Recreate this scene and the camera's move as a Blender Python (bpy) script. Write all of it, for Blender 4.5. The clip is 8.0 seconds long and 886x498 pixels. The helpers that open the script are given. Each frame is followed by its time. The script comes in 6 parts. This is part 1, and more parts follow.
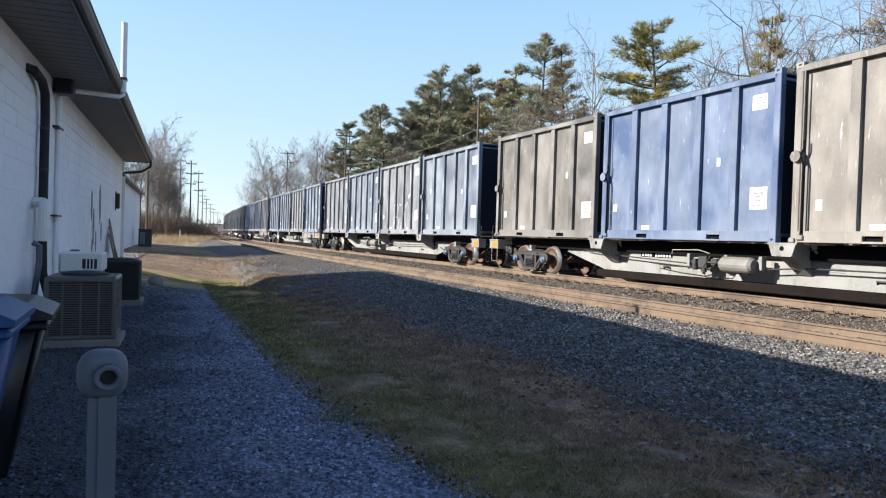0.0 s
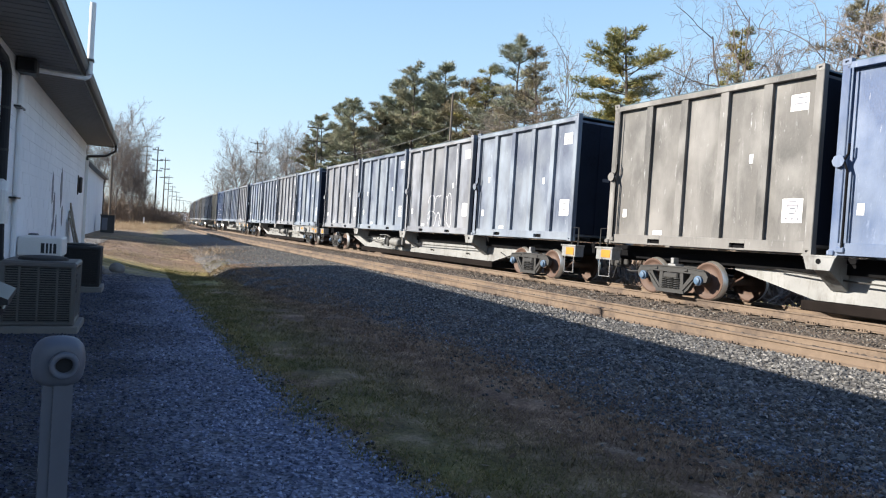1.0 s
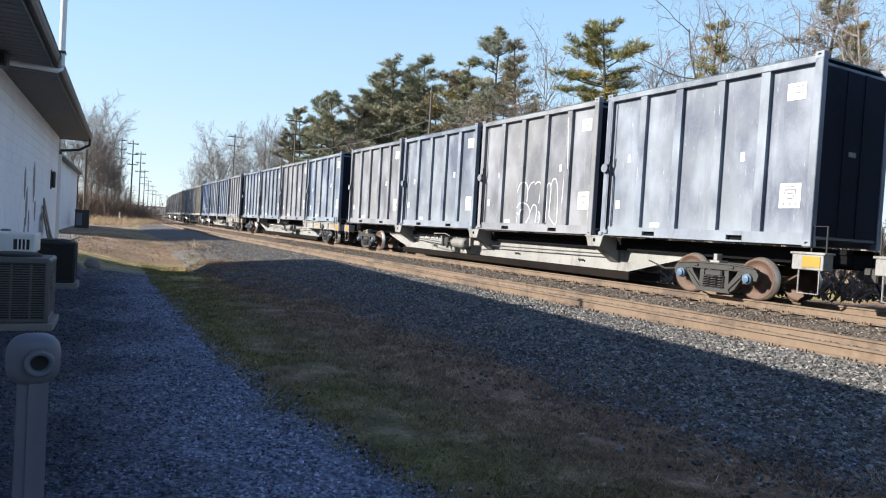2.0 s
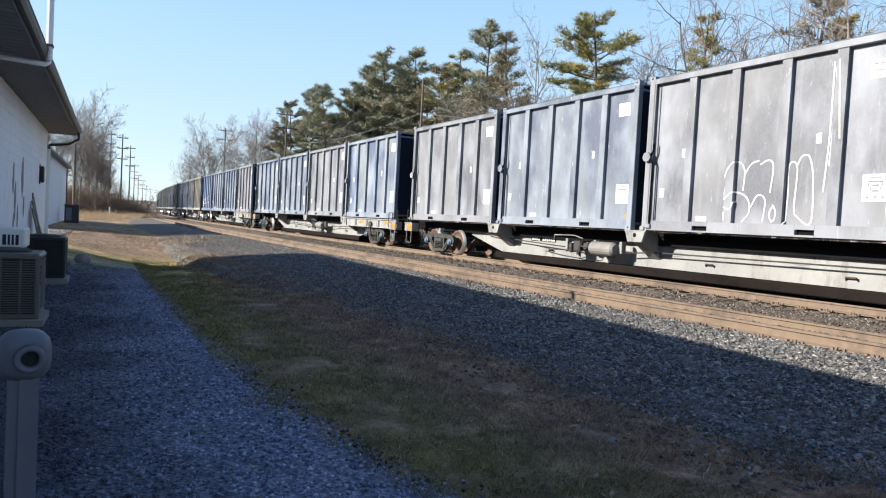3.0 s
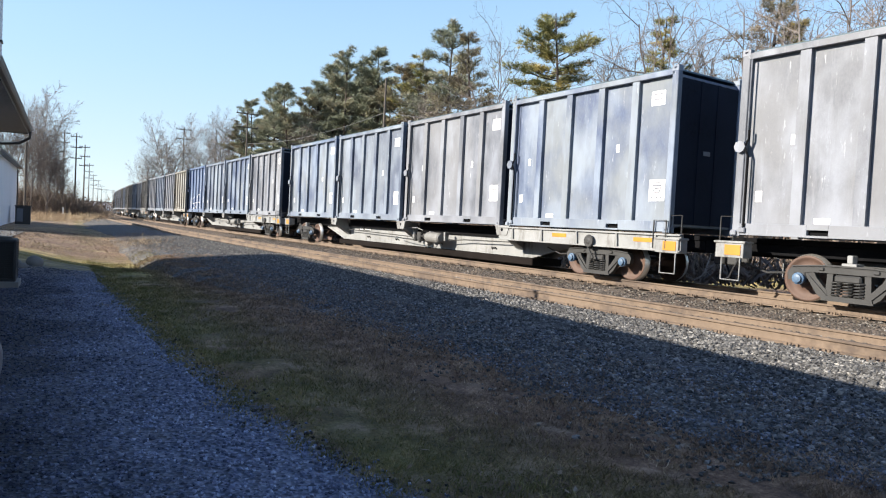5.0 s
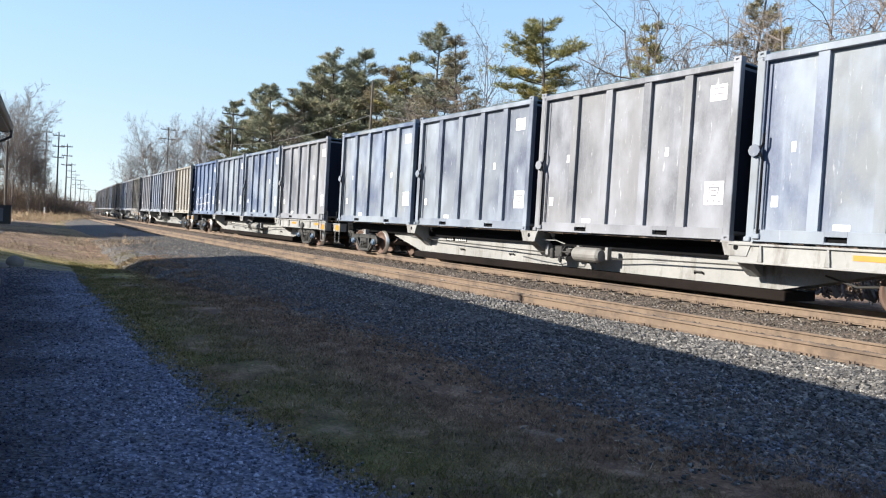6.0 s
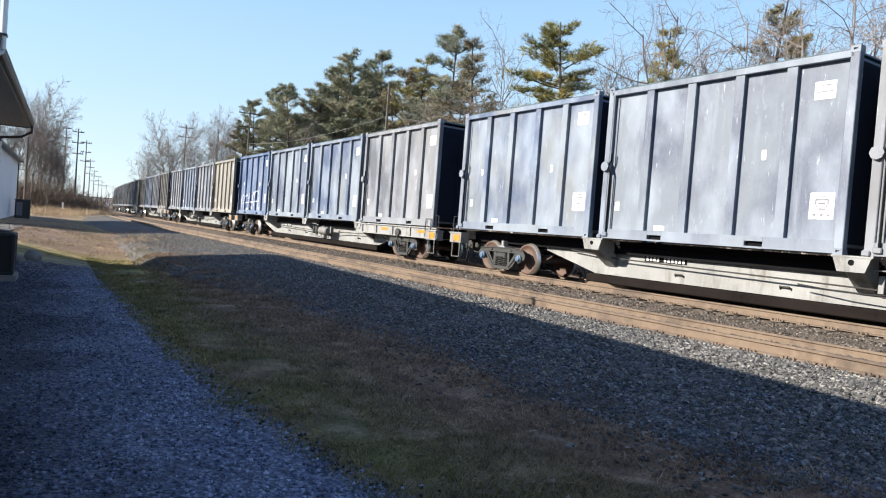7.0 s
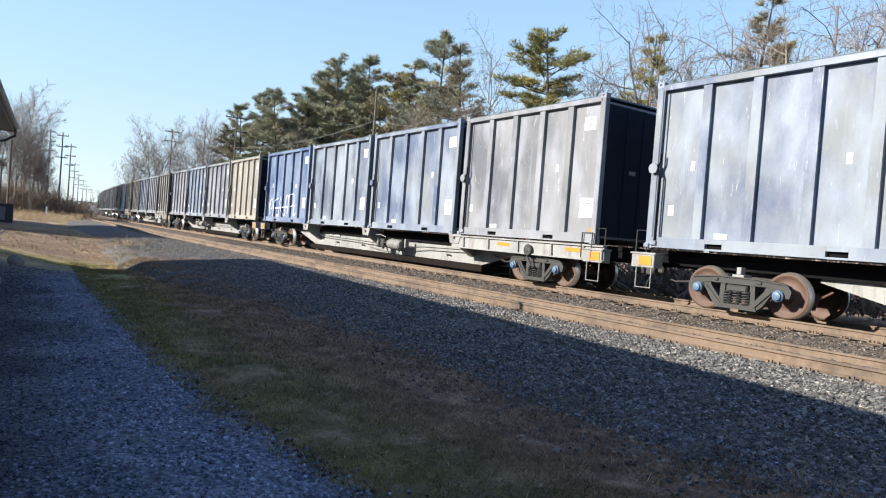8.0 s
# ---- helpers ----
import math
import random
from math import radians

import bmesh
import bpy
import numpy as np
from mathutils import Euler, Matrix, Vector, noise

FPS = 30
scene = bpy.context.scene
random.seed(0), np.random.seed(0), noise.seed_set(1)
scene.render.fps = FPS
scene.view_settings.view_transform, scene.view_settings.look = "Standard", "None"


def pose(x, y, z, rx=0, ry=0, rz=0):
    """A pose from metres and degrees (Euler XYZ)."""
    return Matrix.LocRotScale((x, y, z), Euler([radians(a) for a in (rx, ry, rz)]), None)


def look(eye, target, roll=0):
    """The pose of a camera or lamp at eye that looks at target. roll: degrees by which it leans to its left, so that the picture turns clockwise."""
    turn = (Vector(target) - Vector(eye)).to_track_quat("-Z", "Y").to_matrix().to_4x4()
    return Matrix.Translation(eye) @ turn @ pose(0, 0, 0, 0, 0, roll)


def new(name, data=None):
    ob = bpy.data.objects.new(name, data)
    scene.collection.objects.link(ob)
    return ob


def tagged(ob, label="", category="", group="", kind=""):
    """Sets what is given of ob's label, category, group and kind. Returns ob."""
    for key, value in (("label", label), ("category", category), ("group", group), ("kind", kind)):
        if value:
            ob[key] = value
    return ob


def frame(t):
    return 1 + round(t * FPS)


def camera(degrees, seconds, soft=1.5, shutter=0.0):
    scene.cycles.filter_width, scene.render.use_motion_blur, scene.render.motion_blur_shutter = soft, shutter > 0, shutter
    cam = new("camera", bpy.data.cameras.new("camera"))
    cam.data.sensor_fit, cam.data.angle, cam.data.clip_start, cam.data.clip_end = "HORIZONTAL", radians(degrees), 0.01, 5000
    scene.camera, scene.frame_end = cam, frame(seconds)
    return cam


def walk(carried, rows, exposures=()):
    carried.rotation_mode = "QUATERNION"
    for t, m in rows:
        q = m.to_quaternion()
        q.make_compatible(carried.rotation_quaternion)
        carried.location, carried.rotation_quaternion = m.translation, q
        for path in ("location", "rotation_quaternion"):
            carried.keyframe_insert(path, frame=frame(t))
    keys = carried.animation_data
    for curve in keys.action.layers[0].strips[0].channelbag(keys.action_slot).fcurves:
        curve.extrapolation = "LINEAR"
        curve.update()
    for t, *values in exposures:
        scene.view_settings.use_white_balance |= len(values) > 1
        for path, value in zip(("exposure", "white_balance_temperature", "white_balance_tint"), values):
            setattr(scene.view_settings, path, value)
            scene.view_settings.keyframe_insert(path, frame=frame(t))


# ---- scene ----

# ---------------------------------------------------------------- camera
EYE = (0.0, 0.0, 1.6)
cam = camera(66.45, 8.0, soft=1.15)
TURNS = [  # seconds, yaw, pitch, roll
    (0.0, -21.11, -0.94, -1.80), (0.5, -21.86, -0.56, -2.88), (1.0, -23.73, -1.06, -3.79),
    (1.5, -24.95, -0.58, -3.12), (1.7, -25.22, -1.10, -3.30), (3.0, -26.09, -2.07, -3.15),
    (3.5, -26.90, -2.45, -3.21), (4.0, -26.91, -2.33, -3.02), (4.5, -27.25, -2.00, -3.02),
    (4.7, -28.20, -2.02, -2.85), (6.0, -30.37, -1.61, -3.37), (6.5, -30.16, -1.58, -3.83),
    (7.0, -29.22, -1.51, -4.41), (7.5, -29.37, -1.04, -4.34), (8.0, -30.27, -1.02, -4.46)]
walk(cam, [(t, pose(*EYE, 90 + pitch, roll, yaw)) for t, yaw, pitch, roll in TURNS])

# ---------------------------------------------------------------- world and sun
SUN_AZ, SUN_EL = 285.2, 25.2  # degrees clockwise from +y, degrees above the horizon
world = bpy.data.worlds.new("sky")
scene.world = world
world.use_nodes = True
wn, wl = world.node_tree.nodes, world.node_tree.links
sky = wn.new("ShaderNodeTexSky")
sky.sky_type = "NISHITA"
sky.sun_disc = False
sky.sun_elevation, sky.sun_rotation = radians(SUN_EL), radians(SUN_AZ)
sky.altitude, sky.air_density, sky.dust_density, sky.ozone_density = 50, 0.8, 0.1, 1.3
tint = wn.new("ShaderNodeMix")
tint.data_type, tint.blend_type = "RGBA", "MULTIPLY"
tint.inputs[0].default_value, tint.inputs[7].default_value = 1.0, (0.97, 1.0, 1.09, 1)
wl.new(sky.outputs[0], tint.inputs[6])
sky_way = wn.new("ShaderNodeTexCoord")
sky_up = wn.new("ShaderNodeSeparateXYZ")
wl.new(sky_way.outputs["Generated"], sky_up.inputs[0])
haze = wn.new("ShaderNodeValToRGB")
haze.color_ramp.elements.new(0.22), haze.color_ramp.elements.new(0.4)
for e_, (p_, c_) in zip(haze.color_ramp.elements, ((0.0, (0.330, 0.380, 0.405, 0.85)), (0.2, (0.240, 0.350, 0.430, 0.80)), (0.36, (0.195, 0.320, 0.435, 0.60)), (0.55, (0.10, 0.20, 0.33, 0.0)))):
    e_.position, e_.color = p_, c_
wl.new(sky_up.outputs["Z"], haze.inputs[0])
veil = wn.new("ShaderNodeMix")
veil.data_type, veil.blend_type = "RGBA", "MIX"
wl.new(haze.outputs["Alpha"], veil.inputs[0])
lift = wn.new("ShaderNodeMix")
lift.data_type, lift.blend_type = "RGBA", "MULTIPLY"
lift.inputs[0].default_value, lift.inputs[7].default_value = 1.0, (8.7, 8.7, 8.7, 1)
wl.new(haze.outputs[0], lift.inputs[6])
wl.new(tint.outputs[2], veil.inputs[6])
wl.new(lift.outputs[2], veil.inputs[7])
wl.new(veil.outputs[2], wn["Background"].inputs[0])
wn["Background"].inputs[1].default_value = 0.112
sun_data = bpy.data.lights.new("sun", "SUN")
sun_data.energy, sun_data.angle, sun_data.color = 5.0, radians(0.55), (1.0, 0.93, 0.82)
sun_lamp = new("sun", sun_data)
_az, _el = radians(SUN_AZ), radians(SUN_EL)
SUN_DIR = Vector((math.sin(_az) * math.cos(_el), math.cos(_az) * math.cos(_el), math.sin(_el)))
sun_lamp.matrix_world = look(SUN_DIR * 100, (0, 0, 0))
scene.view_settings.exposure = 1.27


# ---------------------------------------------------------------- materials
class Mat:
    """A small builder of node materials."""

    def __init__(self, name, rough=0.7, metal=0.0):
        self.m = bpy.data.materials.new(name)
        self.m.use_nodes = True
        self.t = self.m.node_tree
        self.n, self.l = self.t.nodes, self.t.links
        self.b = self.n["Principled BSDF"]
        self.b.inputs["Roughness"].default_value = rough
        self.b.inputs["Metallic"].default_value = metal
        self.co = self.n.new("ShaderNodeTexCoord")
        self.geo = self.n.new("ShaderNodeNewGeometry")

    def mapped(self, scale=(1, 1, 1), source="Object"):
        m = self.n.new("ShaderNodeMapping")
        m.inputs["Scale"].default_value = scale
        self.l.new(self.geo.outputs["Position"] if source == "World" else self.co.outputs[source], m.inputs[0])
        return m.outputs[0]

    def noise(self, scale, detail=4, rough=0.6, stretch=(1, 1, 1), source="Object"):
        n = self.n.new("ShaderNodeTexNoise")
        n.inputs["Scale"].default_value, n.inputs["Detail"].default_value, n.inputs["Roughness"].default_value = scale, detail, rough
        self.l.new(self.mapped(stretch, source), n.inputs["Vector"])
        return n.outputs["Fac"]

    def cells(self, scale, source="Object", out="Distance", stretch=(1, 1, 1)):
        n = self.n.new("ShaderNodeTexVoronoi")
        n.inputs["Scale"].default_value = scale
        self.l.new(self.mapped(stretch, source), n.inputs["Vector"])
        return n.outputs[out]

    def ramp(self, fac, stops):
        r = self.n.new("ShaderNodeValToRGB")
        while len(r.color_ramp.elements) < len(stops):
            r.color_ramp.elements.new(0.5)
        for e, (p, c) in zip(r.color_ramp.elements, stops):
            e.position, e.color = p, (*c, 1) if len(c) == 3 else c
        self.l.new(fac, r.inputs[0])
        return r.outputs[0]

    def mask(self, fac, lo, hi):
        m = self.n.new("ShaderNodeMapRange")
        m.inputs[1].default_value, m.inputs[2].default_value = lo, hi
        self.l.new(fac, m.inputs[0])
        return m.outputs[0]

    def math(self, op, a, b=0.0):
        m = self.n.new("ShaderNodeMath")
        m.operation = op
        for i, v in enumerate((a, b)):
            if isinstance(v, (int, float)):
                m.inputs[i].default_value = v
            else:
                self.l.new(v, m.inputs[i])
        return m.outputs[0]

    def mix(self, fac, a, b, mode="MIX"):
        m = self.n.new("ShaderNodeMix")
        m.data_type, m.blend_type = "RGBA", mode
        for i, v in ((0, fac), (6, a), (7, b)):
            if isinstance(v, (int, float)):
                m.inputs[i].default_value = v
            elif isinstance(v, tuple):
                m.inputs[i].default_value = (*v, 1)
            else:
                self.l.new(v, m.inputs[i])
        return m.outputs[2]

    def colour(self, c):
        if isinstance(c, tuple):
            self.b.inputs["Base Color"].default_value = (*c, 1)
        else:
            self.l.new(c, self.b.inputs["Base Color"])
        return self

    def roughness(self, c):
        self.l.new(c, self.b.inputs["Roughness"])
        return self

    def bump(self, h, strength=0.4, distance=0.02):
        b = self.n.new("ShaderNodeBump")
        b.inputs["Strength"].default_value, b.inputs["Distance"].default_value = strength, distance
        self.l.new(h, b.inputs["Height"])
        self.l.new(b.outputs[0], self.b.inputs["Normal"])
        return self

    def random(self, island=False):
        if island:
            return self.geo.outputs["Random Per Island"]
        return self.n.new("ShaderNodeObjectInfo").outputs["Random"]

    def axis(self, which, source="World"):
        s = self.n.new("ShaderNodeSeparateXYZ")
        self.l.new(self.geo.outputs["Position"] if source == "World" else self.co.outputs[source], s.inputs[0])
        return s.outputs["XYZ".index(which)]


def plain(name, c, rough=0.6, metal=0.0, vary=0.25, scale=6.0, bump=0.15, gloss=0.5):
    """Paint, plastic or metal with a little grime at two scales."""
    m = Mat(name, rough, metal)
    big, fine = m.noise(scale * 0.3, 5), m.noise(scale * 4, 4)
    dark, light = tuple(v * (1 - vary) for v in c), tuple(min(1, v * (1 + vary * 0.6)) for v in c)
    m.colour(m.mix(m.mask(fine, 0.35, 0.75), m.ramp(big, [(0.3, dark), (0.7, light)]), c))
    m.roughness(m.mask(fine, 0.0, 1.6 / max(rough, 0.1) - 1 if rough < 0.6 else 1.3))
    m.b.inputs["Specular IOR Level"].default_value = gloss
    for link in list(m.b.inputs["Roughness"].links):
        m.l.remove(link)
    return m.bump(fine, bump, 0.004).m


def container_paint(name, c, dust=(0.30, 0.27, 0.23), amount=0.5, rough=0.5, pale=(0.42, 0.43, 0.45)):
    """Weathered paint: streaks run down it, dust and bleached patches lie over it, chips show."""
    m = Mat(name, rough)
    r = m.random()
    shift = m.n.new("ShaderNodeCombineXYZ")
    for i in range(3):
        m.l.new(m.math("MULTIPLY", r, 40.0 + i * 17), shift.inputs[i])
    add = m.n.new("ShaderNodeVectorMath")
    add.operation = "ADD"
    m.l.new(m.co.outputs["Object"], add.inputs[0])
    m.l.new(shift.outputs[0], add.inputs[1])

    def n(scale, stretch, detail=5, rough_=0.6):
        mp = m.n.new("ShaderNodeMapping")
        mp.inputs["Scale"].default_value = stretch
        m.l.new(add.outputs[0], mp.inputs[0])
        t = m.n.new("ShaderNodeTexNoise")
        t.inputs["Scale"].default_value, t.inputs["Detail"].default_value, t.inputs["Roughness"].default_value = scale, detail, rough_
        m.l.new(mp.outputs[0], t.inputs["Vector"])
        return t.outputs["Fac"]

    blot = n(0.42, (1, 1, 0.7), 5, 0.55)
    cloud = n(1.1, (1, 1, 0.55), 4, 0.5)
    streak = n(3.5, (1, 1, 0.09), 6, 0.7)
    grain = n(30, (1, 1, 0.5), 4)
    chips = n(11, (1, 1, 0.16), 7, 0.72)
    base = m.mix(m.mask(grain, 0.3, 0.7), tuple(v * 0.8 for v in c), tuple(v * 1.15 for v in c))
    dusty = m.mix(m.math("MULTIPLY", m.mask(blot, 0.43, 0.58), amount), base, dust)
    dusty = m.mix(m.math("MULTIPLY", m.mask(cloud, 0.44, 0.68), 0.6), dusty, pale)
    bleached = m.mix(m.math("MULTIPLY", m.mask(streak, 0.55, 0.80), 0.45), dusty, pale)
    stained = m.mix(m.math("MULTIPLY", m.mask(streak, 0.40, 0.2), 0.35), bleached, tuple(v * 0.45 for v in c))
    scraped = m.mix(m.math("MULTIPLY", m.mask(chips, 0.62, 0.70), 0.6), stained, (0.50, 0.51, 0.53))
    rusted = m.mix(m.math("MULTIPLY", m.mask(chips, 0.30, 0.24), 0.8), scraped, (0.10, 0.055, 0.03))
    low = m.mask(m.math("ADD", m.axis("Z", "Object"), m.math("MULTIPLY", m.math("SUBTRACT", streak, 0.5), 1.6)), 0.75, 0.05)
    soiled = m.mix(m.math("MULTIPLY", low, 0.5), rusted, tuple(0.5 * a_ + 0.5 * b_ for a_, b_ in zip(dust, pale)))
    scuff = n(5.5, (1, 1, 0.30), 8, 0.78)
    soiled = m.mix(m.math("MULTIPLY", m.mask(scuff, 0.60, 0.68), 0.5), soiled, pale)
    m.colour(soiled)
    m.roughness(m.mask(blot, -0.35, 1.0))
    return m.bump(m.math("ADD", grain, m.math("MULTIPLY", blot, 6.0)), 0.25, 0.012).m


def stony(name, stops, scale, island=True):
    m = Mat(name, 0.9)
    fine = m.noise(scale, 4)
    tone = m.ramp(m.random(True) if island else m.cells(scale, out="Color"), stops)
    m.colour(m.mix(m.mask(fine, 0.3, 0.8), tone, m.mix(1.0, tone, (0.55, 0.54, 0.52), "MULTIPLY")))
    return m.bump(fine, 0.4, 0.004).m


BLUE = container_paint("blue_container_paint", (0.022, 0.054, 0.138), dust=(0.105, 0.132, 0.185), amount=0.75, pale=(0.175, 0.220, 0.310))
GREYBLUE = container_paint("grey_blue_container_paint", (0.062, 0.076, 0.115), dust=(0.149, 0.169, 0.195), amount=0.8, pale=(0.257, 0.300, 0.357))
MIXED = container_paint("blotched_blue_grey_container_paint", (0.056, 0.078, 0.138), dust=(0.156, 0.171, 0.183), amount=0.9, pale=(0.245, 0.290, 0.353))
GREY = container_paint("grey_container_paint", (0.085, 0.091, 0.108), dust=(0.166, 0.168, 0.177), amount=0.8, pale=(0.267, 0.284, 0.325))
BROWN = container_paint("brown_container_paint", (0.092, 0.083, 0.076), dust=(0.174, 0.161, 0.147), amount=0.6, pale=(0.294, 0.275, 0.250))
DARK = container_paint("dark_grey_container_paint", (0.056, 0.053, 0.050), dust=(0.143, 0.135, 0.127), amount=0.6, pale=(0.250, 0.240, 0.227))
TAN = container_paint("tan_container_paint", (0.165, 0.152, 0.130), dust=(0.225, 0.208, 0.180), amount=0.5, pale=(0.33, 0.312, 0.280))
# Near-black navy on both ends of every container, whatever its side colour
NAVY = plain("near_black_navy_ends", (0.010, 0.014, 0.026), 0.85, vary=0.4, scale=3, gloss=0.15)
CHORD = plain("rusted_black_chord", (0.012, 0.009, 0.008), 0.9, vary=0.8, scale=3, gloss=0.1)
# Black of painted parts and of the shade put in under the containers
BLACK = plain("black_paint_and_shade", (0.006, 0.006, 0.007), 0.9, vary=0.5, scale=5, gloss=0.1)
SILL = Mat("dusty_white_sill_paint", 0.65)
_f, _g, _s = SILL.noise(16, 5, 0.65), SILL.noise(0.8, 5), SILL.noise(3.0, 7, 0.72, (1, 1, 0.25))
SILL.colour(SILL.mix(SILL.math("MULTIPLY", SILL.mask(_s, 0.53, 0.68), 0.75), SILL.mix(SILL.mask(_f, 0.35, 0.7), SILL.ramp(_g, [(0.35, (0.155, 0.155, 0.152)), (0.65, (0.275, 0.276, 0.270))]), (0.225, 0.226, 0.222)), (0.075, 0.062, 0.050))).bump(_f, 0.2, 0.004)
SILL = SILL.m
TANK = plain("dusty_grey_tank_paint", (0.17, 0.165, 0.155), 0.7, vary=0.45, scale=7)
YELLOW = plain("yellow_reflective_tape", (0.45, 0.19, 0.02), 0.4, vary=0.2)
LABEL = plain("white_label_film", (0.72, 0.72, 0.70), 0.5, vary=0.12, scale=12)
INK = plain("grey_label_ink", (0.13, 0.13, 0.15), 0.6)
STEEL = plain("dusty_cast_steel", (0.032, 0.031, 0.030), 0.7, 0.1, vary=0.4, scale=9)
WHEELRUST = plain("rusty_wheel_steel", (0.090, 0.052, 0.037), 0.7, 0.1, vary=0.35, scale=8)
TREAD = plain("polished_tread_steel", (0.55, 0.53, 0.50), 0.38, 0.9, vary=0.1)
CAPBLUE = plain("blue_bearing_paint", (0.065, 0.115, 0.185), 0.5, vary=0.35, scale=14)
TARP = plain("dark_teal_lid_sheet", (0.03, 0.06, 0.075), 0.6, vary=0.3, scale=4)
SPRAY = plain("white_spray_paint", (0.52, 0.52, 0.54), 0.7, vary=0.15)

RAIL = Mat("rail_rust_and_shadow_patches", 0.85)
_f, _g = RAIL.noise(9, 6, 0.7), RAIL.noise(0.7, 4)
# Dark noise patches over the rust put soft cast shadows into the colour
_s = RAIL.noise(0.9, 6, 0.7, source="World")
RAIL.colour(RAIL.mix(RAIL.math("MULTIPLY", RAIL.mask(_s, 0.49, 0.60), 0.7), RAIL.mix(RAIL.mask(_g, 0.3, 0.7), RAIL.ramp(_f, [(0.3, (0.090, 0.062, 0.043)), (0.7, (0.185, 0.133, 0.093))]), (0.15, 0.108, 0.075)), (0.060, 0.043, 0.034))).bump(_f, 0.3, 0.004)
RAIL = RAIL.m
TIE = Mat("old_tie_wood", 0.9)
_f = TIE.noise(14, 6, 0.7, (0.12, 1, 1))
TIE.colour(TIE.mix(TIE.random(), TIE.ramp(_f, [(0.3, (0.035, 0.027, 0.02)), (0.75, (0.13, 0.10, 0.07))]), (0.09, 0.065, 0.045))).bump(_f, 0.6, 0.01)
TIE = TIE.m
BALLAST_STONE = stony("ballast_stone", [(0.0, (0.038, 0.036, 0.035)), (0.5, (0.112, 0.108, 0.103)), (0.85, (0.19, 0.182, 0.171)), (1.0, (0.36, 0.34, 0.312))], 30)
GRAVEL_STONE = Mat("blue_grey_gravel_stone", 0.9)
_t = GRAVEL_STONE.ramp(GRAVEL_STONE.random(True), [(0.0, (0.046, 0.056, 0.088)), (0.45, (0.150, 0.176, 0.265)), (0.85, (0.28, 0.32, 0.435)), (1.0, (0.42, 0.47, 0.60))])
# Gravel colour drops in tone towards the building wall, with a ragged edge
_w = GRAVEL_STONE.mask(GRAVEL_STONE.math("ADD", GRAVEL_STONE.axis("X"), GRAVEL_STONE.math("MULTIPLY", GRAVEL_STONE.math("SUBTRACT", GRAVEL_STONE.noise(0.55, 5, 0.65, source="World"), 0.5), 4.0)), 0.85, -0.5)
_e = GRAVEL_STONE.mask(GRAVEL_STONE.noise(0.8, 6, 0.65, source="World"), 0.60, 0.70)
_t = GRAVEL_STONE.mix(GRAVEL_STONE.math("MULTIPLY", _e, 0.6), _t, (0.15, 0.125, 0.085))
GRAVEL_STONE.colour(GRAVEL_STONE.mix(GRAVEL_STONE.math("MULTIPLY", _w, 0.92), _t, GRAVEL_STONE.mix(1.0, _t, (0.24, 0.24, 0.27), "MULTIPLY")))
GRAVEL_STONE = GRAVEL_STONE.m
SHOULDER_STONE = stony("dark_blue_grey_shoulder_stone", [(0.0, (0.030, 0.034, 0.042)), (0.5, (0.110, 0.122, 0.150)), (0.88, (0.23, 0.25, 0.30)), (1.0, (0.40, 0.42, 0.47))], 40)
TRACK_STONE = stony("rust_dusted_track_stone", [(0.0, (0.028, 0.022, 0.018)), (0.5, (0.088, 0.072, 0.058)), (0.85, (0.160, 0.136, 0.112)), (1.0, (0.304, 0.280, 0.248))], 30)

BALLAST = Mat("ballast_bed", 0.95)
_y = BALLAST.axis("Y")
_o = BALLAST.math("ADD", BALLAST.axis("X"), BALLAST.math("SUBTRACT", BALLAST.math("MULTIPLY", _y, 0.0755), BALLAST.math("MULTIPLY", BALLAST.math("MULTIPLY", _y, _y), 0.000333)))
_c, _n, _b = BALLAST.cells(22, "World", "Color"), BALLAST.noise(1.1, 5, 0.6, source="World"), BALLAST.cells(22, "World")
BALLAST.colour(BALLAST.mix(BALLAST.mask(_n, 0.35, 0.75), BALLAST.ramp(_c, [(0.1, (0.035, 0.034, 0.033)), (0.6, (0.115, 0.111, 0.107)), (0.95, (0.24, 0.232, 0.222))]), (0.105, 0.090, 0.075)))
_k = BALLAST.b.inputs["Base Color"].links[0].from_socket
BALLAST.colour(BALLAST.mix(BALLAST.math("MULTIPLY", BALLAST.mask(_o, 8.5, 9.1), 0.9), _k, BALLAST.mix(1.0, _k, (1.0, 0.78, 0.60), "MULTIPLY")))
BALLAST.bump(_b, 0.9, 0.05)
BALLAST = BALLAST.m


